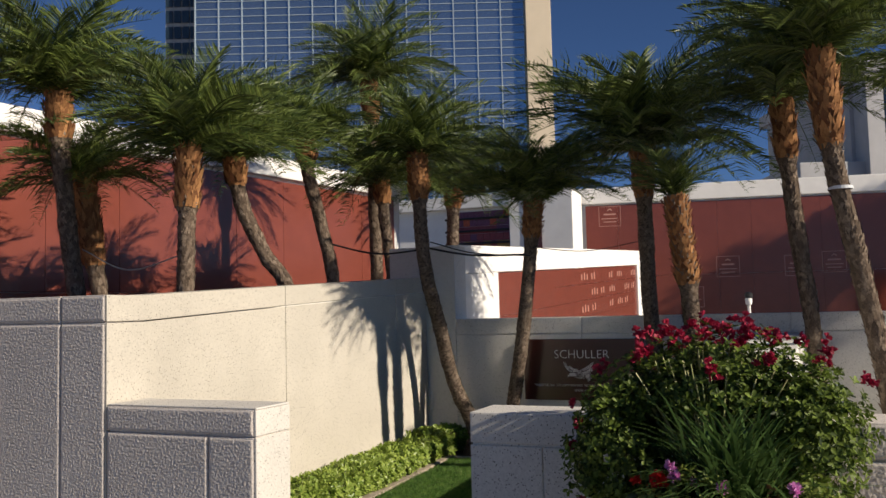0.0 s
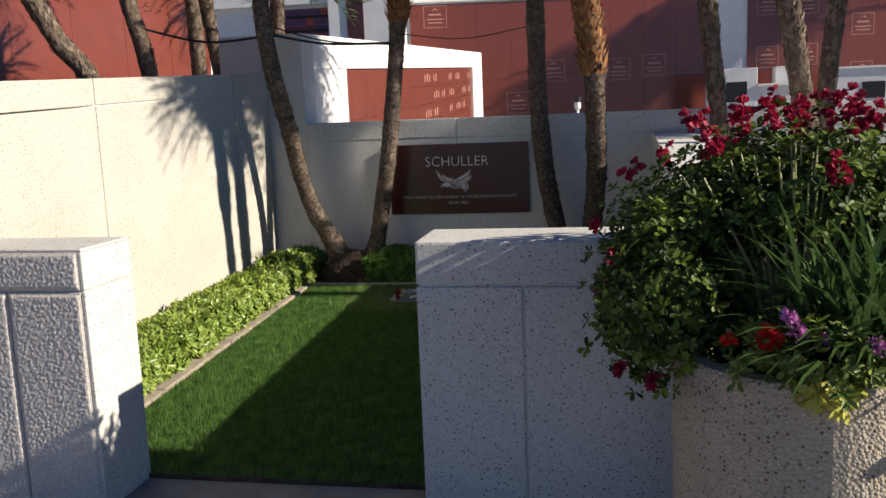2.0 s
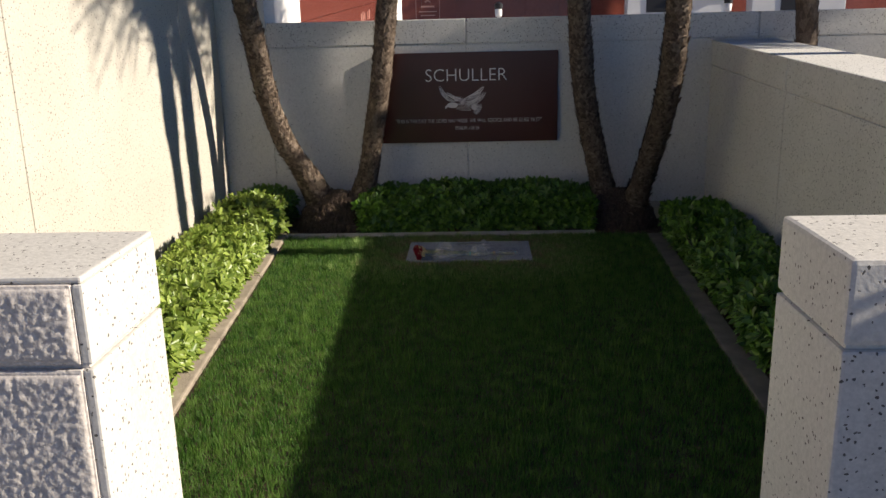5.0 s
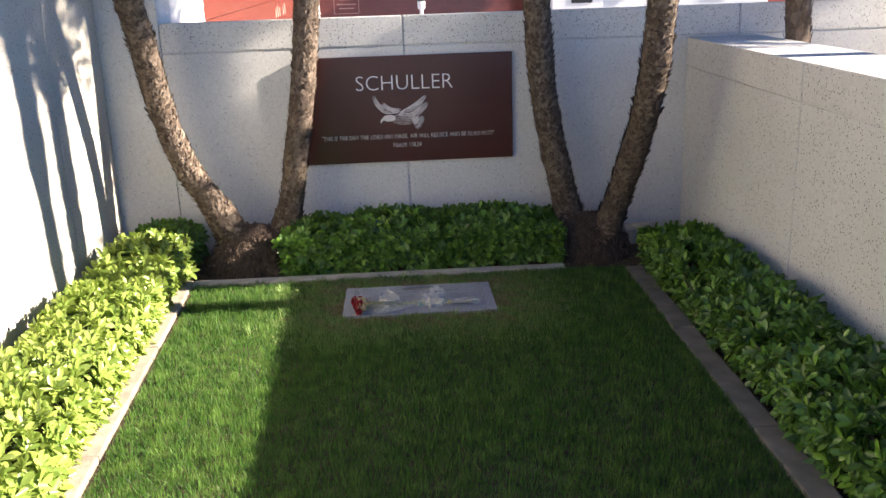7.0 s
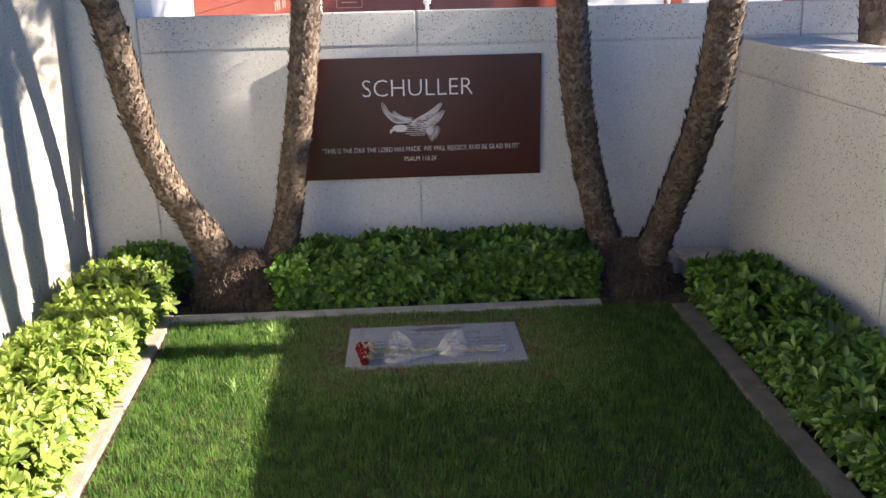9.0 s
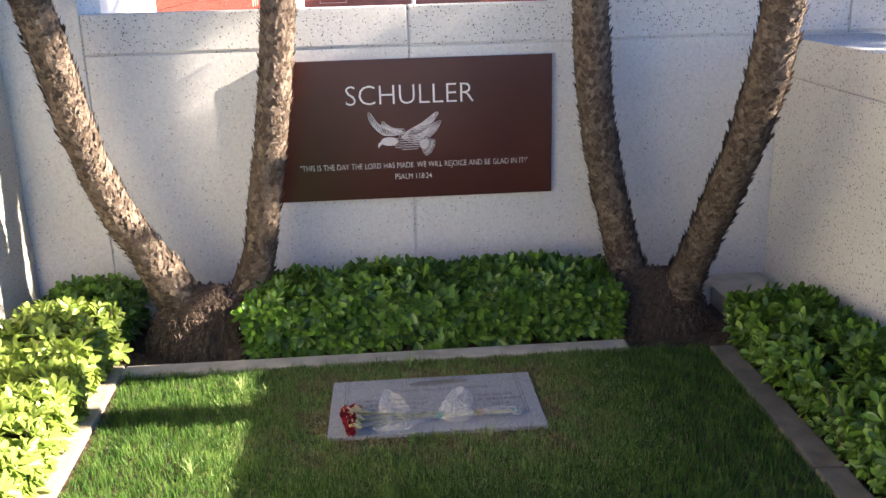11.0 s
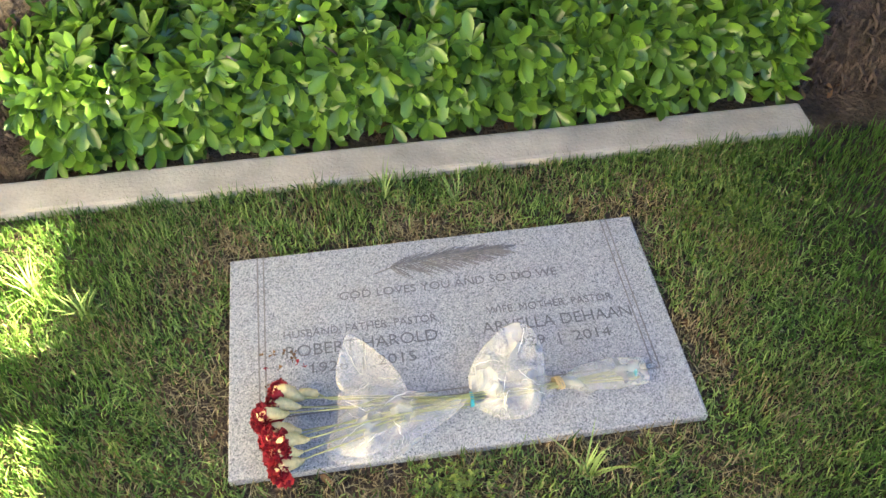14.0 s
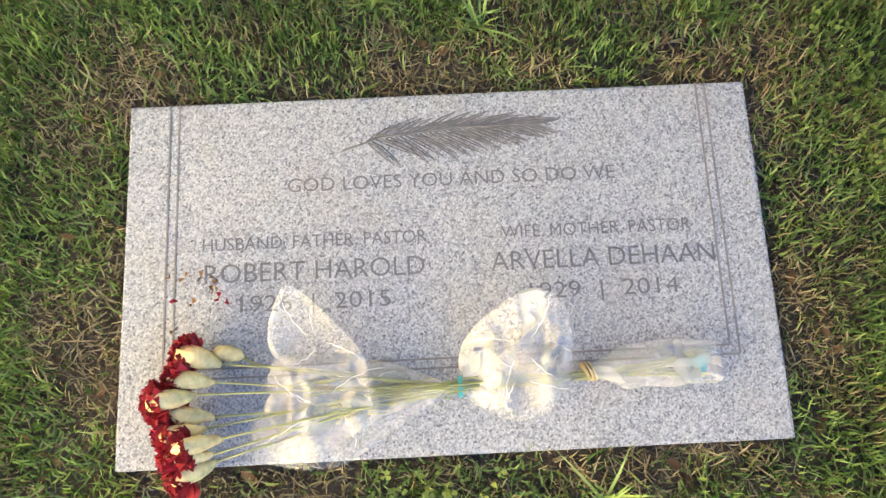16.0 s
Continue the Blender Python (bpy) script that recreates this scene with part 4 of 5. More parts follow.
rng = np.random.default_rng(77)
for i in range(18):
    z = 0.3 + 0.3 * i
    for j in range(9):
        part("tile", box(2.3 + 0.28 * j, 2.3 + 0.28 * (j + 1) - 0.01, 0.06, 0.1, z, z + 0.29), MOSAIC[(i // 2 + (1 if rng.uniform() < 0.25 else 0)) % 4], mos)
for z in (3.9, 4.4, 4.9, 5.4):
    part("rail", tube([(2.1, 0.0, z), (4.9, 0.0, z)], [0.045, 0.045], 8), DARK, mos)

low, length = oriented("low_white_wall", (5.68, 24.0), (13.0, 24.0), "low white wall with dark square openings")
part("pier", box(0, 1.7, 0, 0.6, -0.2, 2.92, 0.02), STUCCO, low)
part("opening", box(0.64, 1.35, -0.02, 0.05, 1.74, 2.45, 0.01), DARK, low)
part("low_body", box(1.7, 3.4, 0.1, 0.6, -0.2, 2.25, 0.02), STUCCO, low)
part("shelf", box(1.7, 3.4, -0.1, 0.6, 2.25, 2.34, 0.02), STUCCO, low)
part("block", box(2.42, 3.5, 0.7, 1.3, -0.2, 2.95, 0.02), STUCCO, low)
part("block", box(4.2, length, 0, 0.7, -0.2, 2.72, 0.02), STUCCO, low)
part("coping", box(4.15, length, -0.06, 0.76, 2.72, 2.8, 0.015), STUCCO, low)
part("opening", box(5.15, 5.9, -0.02, 0.05, 1.7, 2.27, 0.01), DARK, low)


def lantern(x, y, z):
    l = thing("lantern", (x, y, z), label="small white lantern with a black cap", category="lantern", group="small lanterns")
    part("glass", lathe([(0.0, 0), (0.09, 0), (0.1, 0.02), (0.11, 0.2), (0.09, 0.22), (0, 0.22)], 14), STUCCO, l, smooth=True)
    part("cap", lathe([(0.0, 0.22), (0.12, 0.22), (0.13, 0.36), (0.05, 0.42), (0, 0.42)], 14), DARK, l)
    part("post", lathe([(0.0, -z - 0.1), (0.05, -z - 0.1), (0.05, 0.0), (0.0, 0.0)], 10), STUCCO, l)


for p in ((1.2, 20.0, 1.72), (7.95, 20.0, 1.72)):
    lantern(*p)


# ---- far buildings ----
tower, length = oriented("glass_tower", (-50.0, 54.7), (-21.0, 67.2), "high-rise with blue mirror-glass curtain wall", "building", "")
part("body", box(0.1, length - 0.1, 0.3, 18, 0, 60), GREY_STUCCO, tower)
COLS, STEP, ROWS = 14, 0.74, 80
w = length / COLS
pane_me = mesh_of(box(0.04, w - 0.04, 0.1, 0.28, 0.03, STEP - 0.03), "pane", TGLASS)
rest = bmesh.new()
for i in range(COLS):
    for j in range(ROWS):
        if 20 <= j < 41:
            ob = new("pane", pane_me)
            ob.parent = tower
            ob.location = (w * i, random.uniform(-0.012, 0.012), STEP * j)
            ob.rotation_euler = (random.uniform(-0.004, 0.004), 0, random.uniform(-0.004, 0.004))
        else:
            box(w * i + 0.04, w * (i + 1) - 0.04, 0.1, 0.28, STEP * j + 0.03, STEP * (j + 1) - 0.03, bm=rest)
part("glazing", rest, TGLASS, tower, kind="stuff")
bar_me = mesh_of(box(0, length, 0.03, 0.3, -0.03, 0.03), "transom", TBAR)
for j in range(ROWS + 1):
    ob = new("transom", bar_me)
    ob.parent, ob.location = tower, (0, 0, STEP * j)
for i in range(COLS + 1):
    part("mullion", box(w * i - 0.05, w * i + 0.05, -0.03, 0.3, 0, 60), TBAR, tower)
part("corner_pier", box(length + 0.1, length + 2.5, -0.6, 18, 0, 62, 0.05), BEIGE, tower, "beige concrete corner pier")
annex = bmesh.new()
for j in range(30):
    for i in range(4):
        box(-3.3 + 0.8 * i, -2.62 + 0.8 * i, 1.6, 1.8, 1.6 * j, 1.6 * j + 1.2, bm=annex)
part("side_glazing", annex, DGLASS, tower, "dark narrow windows", kind="stuff")
part("side_body", box(-3.4, -0.1, 1.8, 17, 0, 60), GREY_STUCCO, tower)

office, length = oriented("office_building", (-44.0, 27.0), (-37.0, 34.5), "pale office block with ribbon blinds", "building", "")
part("body", box(0, length, 0.2, 8, 0, 13.5, 0.05), STUCCO, office)
for j in range(14):
    part("window", box(0.3, length - 0.3, 0.1, 0.22, 3 + 0.75 * j, 3.5 + 0.75 * j), DGLASS, office)

hall, length = oriented("concrete_hall", (3.2, 37.5), (36.0, 51.0), "grey concrete hall with tall dark glazing", "building", "")
part("body", box(0, length, 1.0, 14, 0, 9.0, 0.05), GREY_STUCCO, hall)
part("roof", box(3.0, length + 0.5, 0.4, 15, 13.6, 14.4, 0.05), GREY_STUCCO, hall)
part("upper_body", box(3.2, length, 2.0, 14, 9.0, 13.6), GREY_STUCCO, hall)
for i in range(9):
    x = 3.4 + 3.3 * i
    part("pier", box(x, x + 0.9, 0.5, 2.1, 0, 13.6, 0.03), GREY_STUCCO, hall)
    pane = part("window", box(x + 1.0, x + 3.2, 1.6, 1.95, 5.2, 13.2), DGLASS, hall)
    part("transom", box(x + 1.0, x + 3.2, 1.5, 1.6, 9.1, 9.25), MULLION, pane)
part("window", box(0.4, 2.4, 0.9, 1.02, 5.5, 8.2), DGLASS, hall)


# ---- eagle on the plaque ----
def stroke(points, r, parent, name="feather"):
    return part(name, tube(points, [r] * len(points), 4), LETTER, parent)


def flat(points, parent, name):
    bm = bmesh.new()
    bm.faces.new([bm.verts.new((x, -0.0022, z)) for x, z in points])
    return part(name, bm, LETTER, parent)


EX, EZ = -0.03, 0.362


def plume(x, z, angle, l, w=0.013):
    """One feather: a long outlined loop with its quill."""
    a = radians(angle)
    loop = []
    for u in np.linspace(0, 2 * math.pi, 13):
        t, k0 = 0.5 - 0.5 * math.cos(u), w * math.sin(u) * (0.6 + 0.4 * math.sin(u / 2))
        loop.append((EX + x + math.cos(a) * l * t - math.sin(a) * k0, -0.0015, EZ + z + math.sin(a) * l * t + math.cos(a) * k0))
    stroke(loop, 0.0013, plaque)
    stroke([(EX + x, -0.0015, EZ + z), (EX + x + math.cos(a) * l * 0.85, -0.0015, EZ + z + math.sin(a) * l * 0.85)], 0.0009, plaque, "quill")


def wing(bone, a0, a1, lengths, n):
    """Feathers set along a bone line, their angles running from a0 to a1."""
    line = spline([(x, 0, z) for x, z in bone], n - 1)
    stroke([(EX + p.x, -0.0018, EZ + p.z) for p in line], 0.003, plaque, "wing_edge")
    for i, p in enumerate(line):
        s = i / (n - 1)
        plume(p.x, p.z, a0 + (a1 - a0) * s, lengths[0] + (lengths[1] - lengths[0]) * s)


wing([(-0.02, 0.004), (-0.08, -0.006), (-0.14, 0.0), (-0.185, 0.04)], 132, 108, (0.03, 0.088), 14)
wing([(-0.03, 0.012), (-0.075, 0.02), (-0.115, 0.03)], 190, 128, (0.04, 0.05), 9)
wing([(-0.035, -0.02), (0.0, 0.014), (0.06, 0.042), (0.105, 0.056)], -20, 42, (0.115, 0.085), 17)
wing([(0.03, -0.015), (0.075, 0.0), (0.11, 0.02)], -16, 30, (0.075, 0.085), 10)
for i in range(10):
    plume(0.062, -0.048, -64 + 7.6 * i, 0.088, 0.009)
flat([(EX - 0.105 + 0.048 * math.cos(a), EZ - 0.04 + 0.024 * math.sin(a)) for a in np.linspace(0, 2 * math.pi, 18)[:-1]], plaque, "head")
flat([(EX - 0.145, EZ - 0.036), (EX - 0.146, EZ - 0.054), (EX - 0.168, EZ - 0.076), (EX - 0.168, EZ - 0.05)], plaque, "beak")
for i in range(14):
    for j in range(7):
        x, z = -0.08 + 0.0135 * i + 0.006 * (j % 2), -0.085 + 0.0125 * j
        if ((x - 0.0) / 0.1) ** 2 + ((z + 0.045) / 0.045) ** 2 < 1:
            stroke([(EX + x, -0.0015, EZ + z), (EX + x + 0.005, -0.0015, EZ + z - 0.004), (EX + x + 0.01, -0.0015, EZ + z)], 0.0022, plaque, "body_feather")

# ---- engraving on the grave marker ----
ZT = 0.0085
for words, size, width, x, y in (("GOD LOVES YOU AND SO DO WE", 0.03, 0.475, 0.012, 0.118), ("HUSBAND, FATHER, PASTOR", 0.027, 0.318, -0.188, 0.035), ("WIFE, MOTHER, PASTOR", 0.027, 0.272, 0.215, 0.035),
                                 ("ROBERT HAROLD", 0.04, 0.31, -0.188, -0.012), ("ARVELLA DEHAAN", 0.04, 0.318, 0.222, -0.012), ("1926  |  2015", 0.034, 0.21, -0.19, -0.055), ("1929  |  2014", 0.034, 0.21, 0.215, -0.055)):
    lettering("letter", words, size, width, pose(x, y, ZT - 0.0004), ENGRAVED, marker, 0.0008, 0.006)
for x in (-0.397, -0.384, 0.384, 0.397):
    reach = -0.145 if abs(x) > 0.39 else -0.132
    part("engraved_line", box(x - 0.0014, x + 0.0014, reach, 0.262, 0.006, ZT + 0.0004), CUT, marker)
for y, r in ((-0.145, 0.397), (-0.132, 0.384)):
    part("engraved_line", box(-r, r, y - 0.0014, y + 0.0014, 0.006, ZT + 0.0003), CUT, marker)
rng = np.random.default_rng(9)
part("engraved_branch", tube([(-0.145, 0.178, ZT), (-0.09, 0.196, ZT), (0.02, 0.207, ZT), (0.13, 0.208, ZT)], [0.0016] * 4, 4), CUT, marker)
for i in range(34):
    s = i / 33
    bx, by = -0.11 + 0.235 * s, 0.191 + 0.017 * math.sin(s * 1.6)
    for sgn in (-1, 1):
        l, a = (0.056 if sgn > 0 else 0.05) + 0.02 * math.sin(math.pi * s), radians(sgn * rng.uniform(16, 36) * (1.2 - 0.8 * s))
        dx, dy = math.cos(a), math.sin(a)
        sag = -0.009 * rng.uniform(0.3, 1.2)
        bm = bmesh.new()
        for k1 in (-1, 1):
            loop = [(bx + dx * l * t - dy * k0, by + dy * l * t + dx * k0 + sag * t * t) for t, k0 in ((0, 0), (0.35, 0.0022 * k1), (0.7, 0.0018 * k1), (1, 0))]
            tube([(x, y, ZT) for x, y in loop], [0.0008, 0.0011, 0.0009, 0.0004], 4, bm)
        part("engraved_leaflet", bm, ENGRAVED if i % 3 else CUT, marker)


# ---- bouquet on the marker ----
bouquet = thing("bouquet", (0.457, -0.262, 0.014), label="wilted red carnations in clear cellophane on the marker", category="flowers")
rng = np.random.default_rng(21)
TIE, BAND, END = Vector((0.008, -0.174, 0.018)), Vector((0.182, -0.162, 0.016)), Vector((0.352, -0.156, 0.014))
PETAL = [(0, 0, 0), (-0.3, 0.7, 0.05), (0.3, 0.7, 0.05), (-0.22, 1, -0.06), (0.0, 0.9, 0.08), (0.22, 1.0, -0.05)]
PETAL_T = [(0, 2, 1), (1, 4, 3), (1, 2, 4), (2, 5, 4)]


def petal_ball(name, at, along, size, n, material, parent, rng, spread_to=1.3):
    d = unit(np.asarray(along, float)[None])
    side = unit(np.cross(d, [[0.3, 0.2, 1.0]]))
    other = np.cross(d, side)
    a, tilt = rng.uniform(0, 2 * np.pi, n), rng.uniform(0.1, spread_to, n)
    v = np.cos(tilt)[:, None] * d + np.sin(tilt)[:, None] * (np.cos(a)[:, None] * side + np.sin(a)[:, None] * other)
    ax = frames(v, rng.normal(0, 1, (n, 3))) * (size * rng.uniform(0.7, 1.1, n))[:, None, None]
    vv, tt = spread(PETAL, PETAL_T, ax, np.tile(np.asarray(at, float), (n, 1)))
    return fast_mesh(name, vv, tt, material, parent)


heads = [(-0.342, -0.12), (-0.348, -0.152), (-0.37, -0.178), (-0.352, -0.196), (-0.358, -0.22), (-0.336, -0.236), (-0.345, -0.27), (-0.35, -0.25)]
for i, (x, y) in enumerate(heads):
    p = Vector((x, y, 0.03 + 0.012 * (i % 3)))
    out = (p - TIE.lerp(p, 0.4) + Vector((0, rng.uniform(-0.06, 0.06), 0))).normalized()
    neck = p - out * 0.034
    petal_ball("carnation", p, out, 0.034, 190, CARN, bouquet, rng)
    fat = rng.uniform(0.95, 1.3)
    cup = tube([p + out * 0.02 + Vector((0, 0, 0.016)), p + out * 0.004 + Vector((0, 0, 0.017)), p - out * 0.012 + Vector((0, 0, 0.01)), p - out * 0.026, p - out * 0.036], [r0 * fat for r0 in (0.0075, 0.0115, 0.0108, 0.0062, 0.0018)], 10)
    for q in cup.verts:
        q.co += Vector((rng.normal(0, 0.0011), rng.normal(0, 0.0011), rng.normal(0, 0.0009)))
    part("calyx", cup, CALYX, bouquet, "pale cream calyx", smooth=True)
    mid = neck.lerp(TIE, 0.5) + Vector((0, rng.uniform(-0.008, 0.008), rng.uniform(0, 0.012)))
    tail = END + Vector((rng.uniform(-0.04, 0.0), rng.uniform(-0.02, 0.02), rng.uniform(-0.006, 0.008)))
    part("stem", tube(spline([neck, mid, TIE + Vector((0, rng.uniform(-0.012, 0.012), rng.uniform(-0.006, 0.01))), BAND + Vector((0, rng.uniform(-0.01, 0.01), rng.uniform(-0.004, 0.008))), tail], 16), [0.0017] * 17, 5), STEM, bouquet, "pale green stem", smooth=True)
p = Vector((-0.3, -0.115, 0.02))
part("bud", tube([p + Vector((-0.022, 0.004, 0)), p + Vector((-0.016, 0.003, 0)), p, p + Vector((0.014, -0.003, 0)), p + Vector((0.02, -0.006, 0))], [0.003, 0.0095, 0.0115, 0.0085, 0.002], 8), CALYX, bouquet, "closed cream bud", smooth=True)
part("stem", tube(spline([p + Vector((0.02, -0.006, 0)), (-0.25, -0.135, 0.02), (-0.1, -0.16, 0.03), TIE], 10), [0.0024] * 11, 5), STEM, bouquet, smooth=True)
for i in range(26):
    s = rng.uniform(0, 1)
    a = Vector((-0.24 + 0.2 * s, -0.175 + rng.uniform(-0.05, 0.02) * (1 - s), rng.uniform(0.012, 0.035)))
    d = Vector((0.08, rng.uniform(-0.01, 0.016), rng.uniform(-0.01, 0.01)))
    part("grass_stem", tube([a, a + d * 0.5 + Vector((0, 0, 0.006)), a + d], [0.0016, 0.0014, 0.0008], 4), STEM, bouquet)


def pleat(u, n):
    """Sharp folds: a triangle wave with n teeth."""
    t = (u * n) % 1.0
    return 4 * abs(t - 0.5) - 1


def film_mesh(rings, closed):
    bm = bmesh.new()
    vs = [[bm.verts.new(p) for p in ring] for ring in rings]
    for a, b in zip(vs, vs[1:]):
        n = len(a)
        for j in range(n if closed else n - 1):
            bm.faces.new((a[j], a[(j + 1) % n], b[(j + 1) % n], b[j]))
    return part("cellophane", bm, FILM, bouquet, "clear crumpled cellophane")


def puff(stations, folds, seed):
    """A pleated, closed sleeve through stations (centre, half width, half height)."""
    dense = []
    for (c0, w0, h0), (c1, w1, h1) in zip(stations, stations[1:]):
        for q in range(6):
            t = q / 6
            k0 = t * t * (3 - 2 * t)
            dense.append((Vector(c0).lerp(Vector(c1), t), w0 + (w1 - w0) * k0, h0 + (h1 - h0) * k0))
    dense.append((Vector(stations[-1][0]), stations[-1][1], stations[-1][2]))
    rings = []
    for c, wd, ht in dense:
        ring = []
        for j in range(48):
            u = j / 48
            a = 2 * math.pi * u
            q = Vector((c.x, c.y + wd * math.cos(a), c.z + ht * math.sin(a)))
            crumple = noise.noise((q.x * 30, q.y * 30 + seed, q.z * 30))
            f = min(wd, 0.07) * (0.1 * pleat(u + 0.05 * crumple, folds) + 0.22 * crumple)
            q += Vector((0.25 * f, f * math.cos(a), f * math.sin(a)))
            q.z = max(q.z, 0.001 + 0.0015 * (j % 2))
            ring.append(q)
        rings.append(ring)
    film_mesh(rings, True)


def lobe(rim, crest, top, seed, sharp=1.0):
    """A loose billow of film: a smooth closed rim, rising to a creased crest with the given height."""
    turn = [Vector(p) for p in spline(rim + rim[:1], 60)][:-1]
    rings = []
    for i in range(19):
        s = i / 18
        ring = []
        for j, r in enumerate(turn):
            q = Vector(crest).lerp(r, s)
            ridge = abs(noise.noise((q.x * 15, q.y * 15, seed))) + 0.4 * abs(noise.noise((q.x * 38, q.y * 38, seed + 3)))
            swell = (1 - s ** 2.2) ** 0.6
            q.z = r.z * s ** 1.5 + top * swell * (1 - 0.5 * min(1, s)) + 0.05 * sharp * (0.32 - ridge) * min(1, 2.5 * (1 - s) + 0.25)
            q.z = max(q.z, 0.0015)
            ring.append(q)
        rings.append(ring)
    film_mesh(rings, True)
    for j in (7, 21, 34, 49):
        fold = [rings[i][(j + i // 4) % len(turn)] + Vector((0, 0, 0.0008)) for i in range(4, 18, 2)]
        part("crease", tube(fold, [0.0002, 0.0004, 0.0006, 0.0005, 0.0006, 0.0004, 0.0002], 4), CREASE, bouquet, "pale crease in the film", smooth=True)


# the sheet open towards the flowers, its folded-over corner, the billow between the ties and the tail sleeve
lobe([TIE, (-0.08, -0.225, 0.006), (-0.16, -0.27, 0.004), (-0.25, -0.262, 0.004), (-0.275, -0.235, 0.012), (-0.25, -0.19, 0.03), (-0.235, -0.13, 0.04), (-0.16, -0.12, 0.02), (-0.08, -0.14, 0.012)], (-0.17, -0.19, 0.03), 0.045, 2.0)
lobe([TIE, (-0.1, -0.21, 0.005), (-0.2, -0.255, 0.003), (-0.27, -0.225, 0.006), (-0.22, -0.15, 0.01), (-0.1, -0.135, 0.008)], (-0.15, -0.19, 0.01), 0.012, 5.0, 0.5)
lobe([(-0.11, -0.172, 0.03), (-0.2, -0.15, 0.03), (-0.245, -0.11, 0.035), (-0.222, -0.05, 0.085), (-0.2, -0.045, 0.09), (-0.15, -0.09, 0.075), (-0.118, -0.13, 0.05)], (-0.18, -0.105, 0.06), 0.035, 7.0, 0.7)
lobe([TIE, (0.03, -0.2, 0.006), (0.075, -0.222, 0.004), (0.125, -0.214, 0.006), (0.146, -0.185, 0.02), (0.16, -0.12, 0.05), (0.14, -0.075, 0.085), (0.1, -0.06, 0.09), (0.04, -0.09, 0.055), (0.01, -0.125, 0.03)], (0.09, -0.13, 0.05), 0.06, 11.0)
lobe([TIE, (0.06, -0.21, 0.003), (0.12, -0.2, 0.003), (0.185, -0.168, 0.01), (0.14, -0.12, 0.006), (0.05, -0.13, 0.006)], (0.09, -0.165, 0.02), 0.04, 13.0)
puff([((0.183, -0.162, 0.016), 0.01, 0.011), ((0.235, -0.158, 0.018), 0.027, 0.016), ((0.31, -0.156, 0.018), 0.03, 0.017), ((0.358, -0.155, 0.014), 0.027, 0.011)], 5, 14.0)
part("tie", tube([TIE + Vector((-0.003, 0, 0)), TIE + Vector((0.003, 0, 0))], [0.0145, 0.0145], 12), TEAL, bouquet, "teal twist tie")
part("tie", tube([END + Vector((-0.02, 0, 0)), END + Vector((-0.014, 0, 0))], [0.0145, 0.0145], 12), TEAL, bouquet, "teal twist tie")
for dx, r in ((-0.006, 0.0135), (-0.001, 0.0145), (0.004, 0.0138)):
    part("rubber_band", tube([BAND + Vector((dx - 0.0011, 0, 0)), BAND + Vector((dx + 0.0013, 0.001, 0))], [r, r], 14), RUBBER, bouquet, "tan rubber band")
part("price_label", box(END.x - 0.006, END.x + 0.006, END.y - 0.006, END.y + 0.005, 0.027, 0.028), KERB, bouquet, "small pale label")
rng = np.random.default_rng(4)
for i in range(11):
    x, y = 0.457 - 0.36 + rng.uniform(-0.03, 0.06), -0.262 - 0.04 + rng.uniform(-0.05, 0.04)
    fp = petal_ball("fallen_petal", (x, y, 0.0155), (0, 0, 1), 0.01, 3, CARN if i % 4 == 0 else DEAD, None, rng, 1.5)
    tagged(fp, "dried brown and red petal scrap on the stone", "petal", "fallen petals")


# ---- planter with flowers ----
planter = thing("planter", (2.7, -5.26, -0.07), label="round exposed-aggregate concrete planter", category="planter")
part("bowl", lathe([(0.0, 0.0), (0.43, 0.0), (0.44, 0.02), (0.45, 0.5), (0.452, 0.97), (0.446, 0.985), (0.4, 0.99), (0.392, 0.98), (0.39, 0.86), (0.0, 0.86)], 72), AGG, planter, smooth=False)
part("potting_soil", lathe([(0.0, 0.9), (0.2, 0.9), (0.391, 0.88)], 30), SOIL, planter, "dark potting soil")


def dome(rng, n, c, r, lo=-0.3):
    v = unit(rng.normal(0, 1, (n, 3)))
    v = v[v[:, 2] > lo]
    k1 = rng.uniform(0.45, 1.0, len(v)) ** 0.45
    bump = 1 + 0.12 * np.sin(v[:, 0] * 7 + 1) * np.sin(v[:, 1] * 6) + rng.normal(0, 0.06, len(v))
    return np.asarray(c) + v * np.asarray(r) * (k1 * bump)[:, None], v


rng = np.random.default_rng(31)
shrub = thing("flowering_shrub", (2.68, -5.12, 0.82), label="leafy green shrub with many crimson flower heads", category="shrub")
p, v = dome(rng, 3800, (0.02, 0.05, 0.38), (0.64, 0.42, 0.45))
p2, v2 = dome(rng, 750, (-0.46, -0.16, 0.28), (0.22, 0.24, 0.34), -0.9)
p3, v3 = dome(rng, 500, (0.42, -0.1, 0.3), (0.24, 0.26, 0.36), -0.6)
p, v = np.concatenate([p, p2, p3]), np.concatenate([v, v2, v3])
inner, vi = dome(rng, 1500, (0.0, 0.06, 0.3), (0.46, 0.26, 0.36), -0.7)
p, v = np.concatenate([p, inner]), np.concatenate([v, vi])
hollow = (p[:, 0] > -0.34) & (p[:, 0] < 0.3) & (p[:, 1] < -0.1) & (p[:, 2] < 0.5)
p, v = p[~hollow], v[~hollow]
p += rng.normal(0, 0.028, p.shape)
ax, at = rosettes(rng, p, v + [0, 0, 0.4], 6, 0.036, 0.0, 0.8)
ax[:, 0] *= 1.25
vv, tt = spread(LEAF, LEAF_T, ax, at)
fast_mesh("foliage", vv, tt, SHRUB, shrub, "stuff")
stems = bmesh.new()
